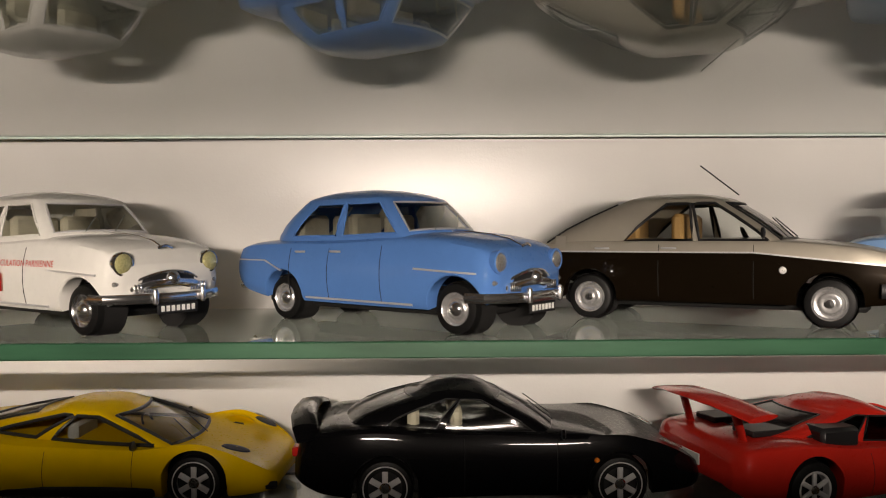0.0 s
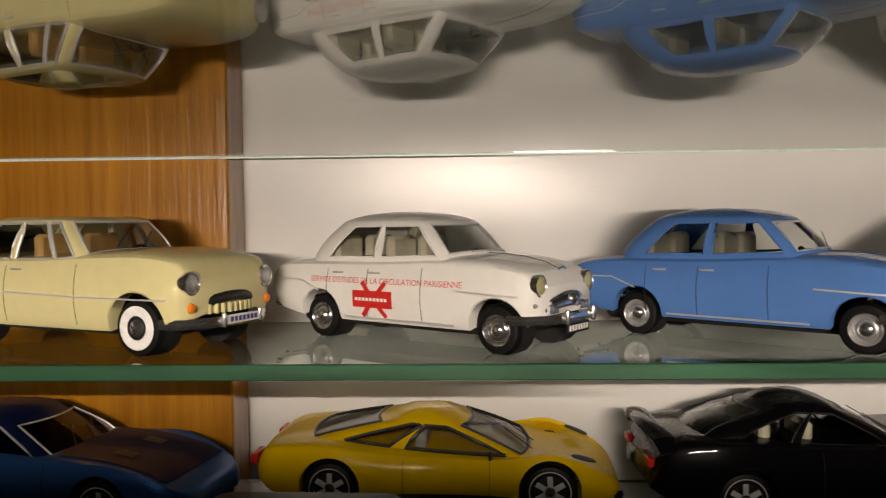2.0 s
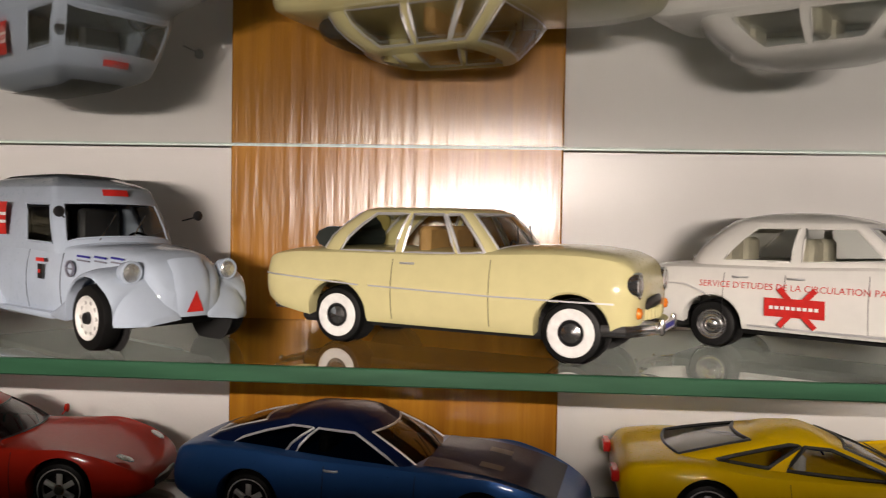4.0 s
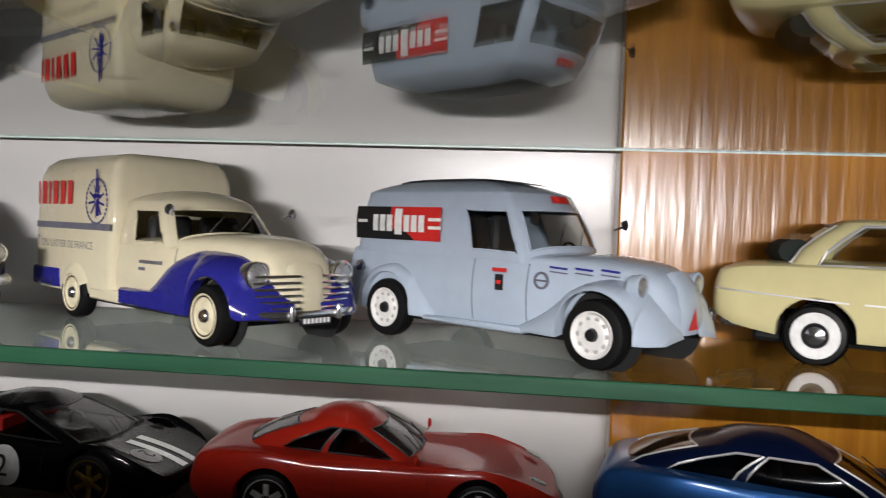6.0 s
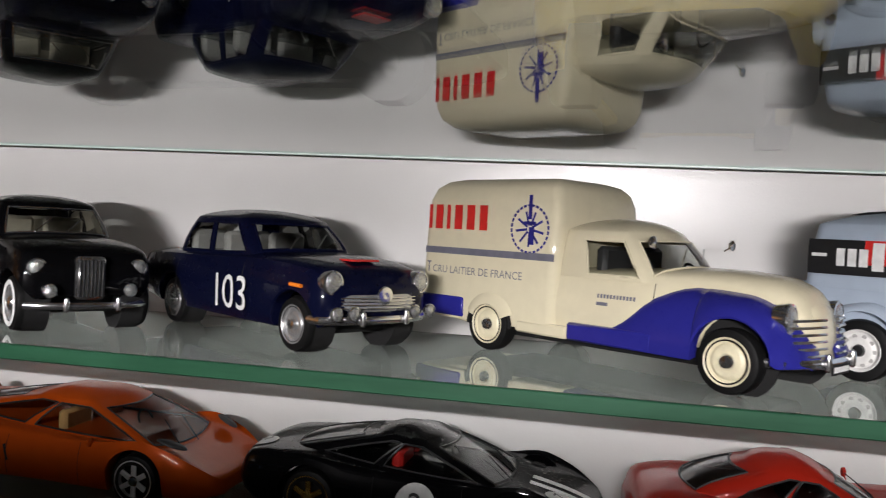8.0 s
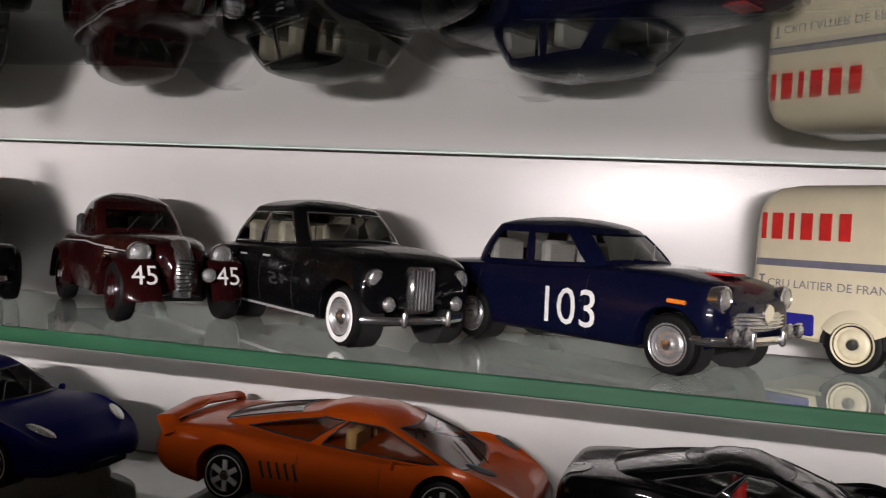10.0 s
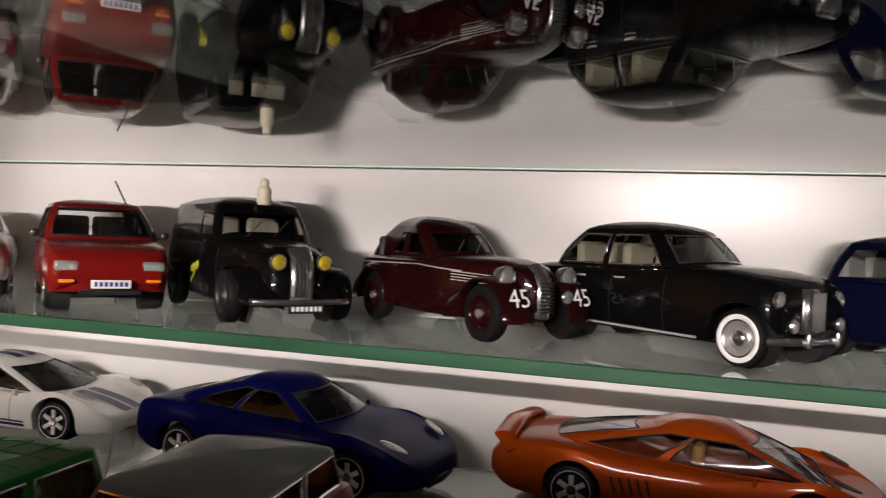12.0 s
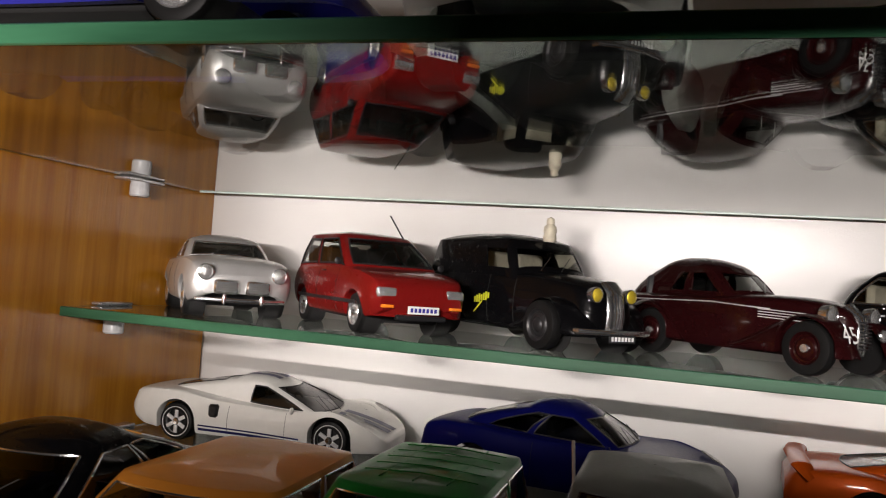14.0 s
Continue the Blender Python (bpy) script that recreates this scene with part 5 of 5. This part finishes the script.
def sports(name, label, ref, color, rr, rf, **more):
    s = dict(ref=ref, paint=color, doors=TWO_DOOR, r=7.2, wheel="spoke", rim=0.8, spokes=6, gap=1.4, rimmat=ALLOY, framemat=BLACK, frame=0.3, inner=DARKI, rows=1, cwidth=3.2, crear=9, gaps=(14, -10), tyre=5.4, wb=61)
    s.update(more)
    return make_car(name, label, s, rr, rf, Z, group=LOW)


def sport_lamp(car, x, y, z, l=7, w=4, tilt=0.0, m=LENS):
    for sg in (-1, 1):
        g = Geo().lathe([(0, 1.0), (0.12, 0.9), (0.2, 0.05)], 16, axis="z")
        g.v = [(a * l / 2, b * w / 2, c * 3) for a, b, c in g.v]
        g.move(Matrix.Translation((x, sg * y, z + 0.6)) @ Matrix.Rotation(radians(tilt), 4, "Y") @ Matrix.Rotation(radians(-22 * sg), 4, "Z"))
        part("headlamp", g, m, car, "swept headlamp under a clear cover")


car, F, side, height, cab = sports("model_supercar", "bright yellow mid-engined supercar model", WEDGE, P["yellow"], (-127.0, -31.0), (-64.0, -34.5), L=102.5, inner=GREYI, frame=0.55, backpane=PANE_DARK, doors=(("win", 1.0), ("pillar", 0.16), ("win", 0.45)))
sport_lamp(car, 40, 15.5, F["sh"](40) - 0.2, 8, 4, 18, DARKI)
part("side_skirt", Geo().box((-22, -22.2, 3.2), (20, 22.2, 6.0), 0.6), BLACK, car)
pair("tail_lamp", Geo().box((-54.4, -18, 12.5), (-52.2, -10, 15.5), 0.4), REDL, car)
pair("nose_intake", Geo().sweep([(50.5, -14, 4.6), (46, -17.5, 5.6)], 0.8, 1.2, 6), BLACK, car)
mirror_on(car, 14, -18.2, 15.5, BLACK, 3.4)
mirror_on(car, 14, 18.2, 15.5, BLACK, 3.4, 1)

car, F, side, height, cab = sports("model_coupe", "glossy black grand-touring coupe model with rear spoiler", COUPE, P["black"], (-13.9, -40.0), (46.1, -38.0), inner=IVORY, rows=2, W=43, H=32.8, sill=0.05, header=0.88, backpane=PANE, frame=0.22)
part("rear_spoiler", Geo().sweep([(-50, -18.4, 19.5), (-51, -17, 22.6), (-52.4, -9, 24.0), (-52.8, 0, 24.2), (-52.4, 9, 24.0), (-51, 17, 22.6), (-50, 18.4, 19.5)], 3.4, 1.3, 10), P["black"], car)
pair("bonnet_scoop", Geo().sweep([(18, 5.5, 18.6), (28, 6.5, 18.2), (38, 8, 15.4)], 1.6, 0.7, 8), P["black"], car)
sport_lamp(car, 45.5, 14.5, F["sh"](45.5), 8, 3.6, 24, LENS)
pair("tail_lamp", Geo().box((-54.8, -15, 14.5), (-53, -10, 17), 0.4), REDL, car)
mirror_on(car, 15, -18.6, 19.5, P["black"], 3.0)
part("indicator", Geo().lathe([(0, 0.7), (-0.4, 0.5), (-0.5, 0.05)], 10, (24, -21.4, 14.0)), AMBER, car)

car, F, side, height, cab = sports("model_wedge_car", "scarlet wedge-shaped supercar model with big rear wing", WEDGE, P["scarlet"], (94.0, -44.0), (150.0, -29.0), L=98, H=26, wb=57, pane=PANE_DARK, rim=0.66)
w = part("rear_wing", Geo().sweep([(-43, -21, 26.0), (-46, -11, 28.0), (-47, 0, 28.4), (-46, 11, 28.0), (-43, 21, 26.0)], 6.0, 0.9, 12), P["scarlet"], car, "broad red rear wing")
pair("wing_post", Geo().sweep([(-42, -12, 17.5), (-45, -12, 27.0)], 2.0, 0.7, 8), P["scarlet"], w)
part("side_intake", Geo().box((-24, -19.5, 16), (-12, 19.5, 21.6), 1.0), BLACK, car)
pair("engine_vent", Geo().box((-40, -13, 19), (-26, -4, 20.6), 0.3), BLACK, car)
plate(car, -50.5, 12, 9, 3, False)

car, F, side, height, cab = sports("model_coupe", "steel-blue metallic fastback coupe model with dark bonnet", COUPE, P["steelblue"], (-243.0, -36.5), (-184.5, -47.5), pane=PANE_DARK, framemat=TRIM, frame=0.34, cap=0.3, sill=0.02, header=0.82,
                                   roofmat=P["midnight"], bumpers=((-55, 12, 16, 4, 0.7, CHROME),), handles=(-8,), base=(16, -48, 17.6, 15.6), L=110, H=30.4, W=41, roof=(0, -26, 13.6, 12.6, 27.0))
part("bonnet_panel", Geo().grid([[(x, y, height(x, y) + 0.4) for y in (-15, -11, -7, -3, 0, 3, 7, 11, 15)] for x in (15, 19, 24, 29, 34, 39, 44, 48)]), P["midnight"], car, "dark blue bonnet")
pair("bonnet_vent", Geo().grid([[(x, y, height(x, y) + 0.6) for y in (-9, -7, -5)] for x in (28, 31, 34)]), BLACK, car)

car, F, side, height, cab = sports("model_coupe", "coral-red curvy coupe model", COUPE, P["tvr"], (-348.1, -38.0), (-296.0, -34.5), L=97, W=41, H=29, wb=54, pane=PANE_DARK, base=(14, -40, 17, 14.6), n=2.3)
sport_lamp(car, 42, 12.5, F["sh"](42) + 0.1, 5, 3, 26)
part("nose_intake", Geo().sweep([(48, -8, 6), (49, 0, 6), (48, 8, 6)], 0.8, 1.3, 8), BLACK, car)
mirror_on(car, 11, -17, 18.5, P["tvr"], 2.8)
mirror_on(car, 11, 17, 18.5, P["tvr"], 2.8, 1)

car, F, side, height, cab = sports("model_racing_car", "black endurance racing car model numbered 2", WEDGE, P["black"], (-455.0, -32.0), (-399.0, -35.5), L=98, W=42, H=26.4, wb=56, rimmat=GOLD, capmat=GOLD, r=7.4, spokes=6, inner=REDP, n=2.3)


def roundel(r):
    g = Geo()
    return g.grid([[(r * q * math.cos(2 * math.pi * k / 28), r * q * math.sin(2 * math.pi * k / 28), 0) for k in range(29)] for q in (0.02, 0.35, 0.7, 1)])


part("roundel", decal(roundel(5.6), side, 2, 9.4, 0.35), WHITEP, car)
part("start_number", decal(text_geo("2", 8.4), side, 2, 9.4, 0.7), BLACK, car)
for x_, y_, sz in ((38, -8, 4.2), (-46, -10, 4.0)):
    c_ = roundel(sz)
    t_ = text_geo("2", sz * 1.7)
    part("roundel", Geo().grid([[(x_ + sz * q * math.cos(2 * math.pi * k / 24), y_ + sz * q * math.sin(2 * math.pi * k / 24), height(x_ + sz * q * math.cos(2 * math.pi * k / 24), y_ + sz * q * math.sin(2 * math.pi * k / 24)) + 0.25) for k in range(25)] for q in (0.05, 0.5, 1)]), WHITEP, car)
    q = Geo()
    q.f = t_.f
    q.v = [(x_ + b * 0.9, y_ - a * 0.9, height(x_ + b * 0.9, y_ - a * 0.9) + 0.8) for a, b, _ in t_.v]
    part("start_number", q, BLACK, car)
for y_ in (-2.6, 2.6):
    part("stripe", Geo().grid([[(x, y_ + d, height(x, y_ + d) + 0.2) for d in (-1.4, 1.4)] for x in range(29, 50, 3)]), STEEL, car, "silver racing stripe")

car, F, side, height, cab = sports("model_supercar", "burnt-orange metallic supercar model with tan interior", WEDGE, P["orange"], (-567.5, -33.5), (-504.5, -36.0), L=111, W=45, H=27.8, wb=63, inner=TAN, base=(37, -40, 17.8, 15), roof=(14, -11, 13.0, 12.0, 24.4), crown=2.6, n=2.3)
sport_lamp(car, 40, 15.5, F["sh"](40), 9, 4, 20, DARKI)
part("rear_spoiler", Geo().sweep([(-49, -20, 16.5), (-52, -19, 20.4), (-53.6, 0, 21.6), (-52, 19, 20.4), (-49, 20, 16.5)], 3.4, 1.2, 10), P["orange"], car)
for k in range(5):
    pair("side_vent", ribbon([(-19 + 2.4 * k, 8.5), (-20.4 + 2.4 * k, 13)], side, 0.7, 0.12, False), MATT, car)
mirror_on(car, 17, -17.5, 15, P["orange"], 2.8)
mirror_on(car, 17, 17.5, 17.5, P["orange"], 2.8, 1)

car, F, side, height, cab = sports("model_coupe", "deep blue metallic coupe model with silver wheels", COUPE, P["deepblue"], (-692.0, -45.0), (-629.5, -51.0), L=105, W=44, base=(22, -40, 17.6, 16.2), roof=(6, -18, 13.2, 12.2, 27.0), H=32, wb=62, pane=PANE_DARK, n=2.5)
sport_lamp(car, 43, 14.5, F["sh"](43), 9, 3.6, 24, LENS)
part("nose_intake", Geo().sweep([(51.5, -9, 5.5), (52.5, 0, 5.5), (51.5, 9, 5.5)], 0.8, 1.4, 8), BLACK, car)
mirror_on(car, 15, 17.5, 18.5, P["deepblue"], 2.6, 1)
mirror_on(car, 15, -17.5, 18.5, P["deepblue"], 2.6, -1)

car, F, side, height, cab = sports("model_supercar", "white mid-engined supercar model with twin blue stripes", WEDGE, P["white"], (-813.0, -42.5), (-749.0, -37.5), L=106, W=45, H=27, wb=64, pane=PANE_DARK, doors=(("win", 0.8), ("panel", 0.9)))
for y_ in (-3.2, 3.2):
    part("stripe", Geo().grid([[(x, y_ + d, height(x, y_ + d) + 0.25) for d in (-2.3, 0, 2.3)] for x in range(29, 53, 3)]), NAVYP, car, "dark blue bonnet stripe")
    part("stripe", Geo().grid([[(x, y_ + d, roof_z(2.2, cab, x, y_ + d) + 0.3) for d in (-2.0, 0, 2.0)] for x in (-14, -11, -8, -5, -2, 1, 3)]), NAVYP, car, "dark blue roof stripe")
pair("side_stripe", ribbon([(-22, 5.4), (20, 4.9)], side, 1.0, 0.12, False), NAVYP, car)
pair("side_stripe", ribbon([(-22, 6.9), (20, 6.2)], side, 0.6, 0.12, False), NAVYP, car)
part("side_intake", Geo().box((-18, -22.4, 10.5), (-14, 22.4, 15.5), 0.8), BLACK, car)
sport_lamp(car, 40, 15.5, F["sh"](40), 8, 4, 20, GREYI)
mirror_on(car, 16, -17.8, 15, P["white"], 2.8)
mirror_on(car, 16, 17.8, 15, P["white"], 2.8, 1)

# ---- front row on the lower shelf ----
def front_car(name, label, ref, color, at, heading, **more):
    s = dict(ref=ref, paint=color, doors=FOUR_DOOR, r=7.4, wb=57, inner=TAN, framemat=CHROME, frame=0.3, rows=2, gaps=(10, -10))
    s.update(more)
    return make_car(name, label, s, at=at, heading=heading, z=Z, group=FRONT)


front_car("model_coupe", "glossy black coupe model with chrome window frames", COUPE, P["black"], (-742, -186), -84, doors=TWO_DOOR, pane=PANE_DARK, H=35.5, W=46)
front_car("model_minibus", "orange boxy car model with wooden-brown windows", HATCH, P["vanorange"], (-706, -177), -86, H=30, W=42, L=90, roof=(6, -42, 15.4, 15.2, 31.2), crown=0.9)
car, F, side, height, cab = front_car("model_minibus", "bright green ribbed-roof van model with red lettering", HATCH, P["green"], (-669.5, -160), -87, H=31, W=38, L=90, roof=(7, -42, 15.4, 15.2, 31.2), crown=1.0)
part("flank_print", Geo().box((2, 15.4, 21), (13, 17.4, 25), 0.3), REDP, car, "red printed sign")
part("roof_rib", join(*[Geo().sweep([(x, -12, cab[5] + 0.5), (x, 0, cab[5] + 1.2), (x, 12, cab[5] + 0.5)], 0.16, 0.16, 6) for x in (-33, -26, -19, -12, -5)], *[Geo().sweep([(-36, y, cab[5] + 0.75), (0, y, cab[5] + 0.75)], 0.16, 0.16, 6) for y in (-7, 0, 7)]), P["green"], car)
car, F, side, height, cab = front_car("model_estate", "grey domed-roof van model with red flank", SEDAN, P["wine"], (-625.5, -134), -86, L=88, W=41, roofmat=P["grey"], roof=(7, -42, 14.6, 14.2, 30.0), base=(15, -46, 15.6, 15.0), H=34, crown=2.4)
part("aerial", Geo().sweep([(5, -15.5, 22), (-3, -17.5, 37)], 0.35, 0.35, 6), TRIM, car)
front_car("model_saloon", "sky-blue saloon model in the front row", SEDAN, P["sky"], (-572, -150), -40, H=31)
front_car("model_saloon", "silver-grey saloon model in the front row", SEDAN, P["grey"], (-508, -136), -20, H=35.5)
front_car("model_saloon", "matt black low car model in the front row", COUPE, BLACK, (-104, -112), -3, doors=TWO_DOOR, pane=PANE_DARK, H=30.5, roof=(6, -34, 14.5, 13.5, 28.4), crown=0.6)

# ---- upper shelf, seen from below ----
ZU = 55.6
for col, ref, x, y, turn in (("royal", COUPE, -727, -192, 4), ("black", WEDGE, -722, -128, -3), ("white", WEDGE, -644, -151, -90), ("black", COUPE, -563, -118, 5), ("navy", WEDGE, -450, -112, -6), ("yellow", COUPE, -366, -70, 82)):
    s = dict(ref=ref, paint=P[col], doors=TWO_DOOR, r=6.6, wb=60, inner=DARKI, rows=1, pane=PANE_DARK, rimmat=STEEL if col == "royal" else MATT, capmat=BLACK, gaps=())
    make_car("model_sports_car", {"royal": "royal-blue", "navy": "navy-blue"}.get(col, col) + " sports car model on the upper glass shelf", s, at=(x, y), heading=turn, z=ZU, group=UP)
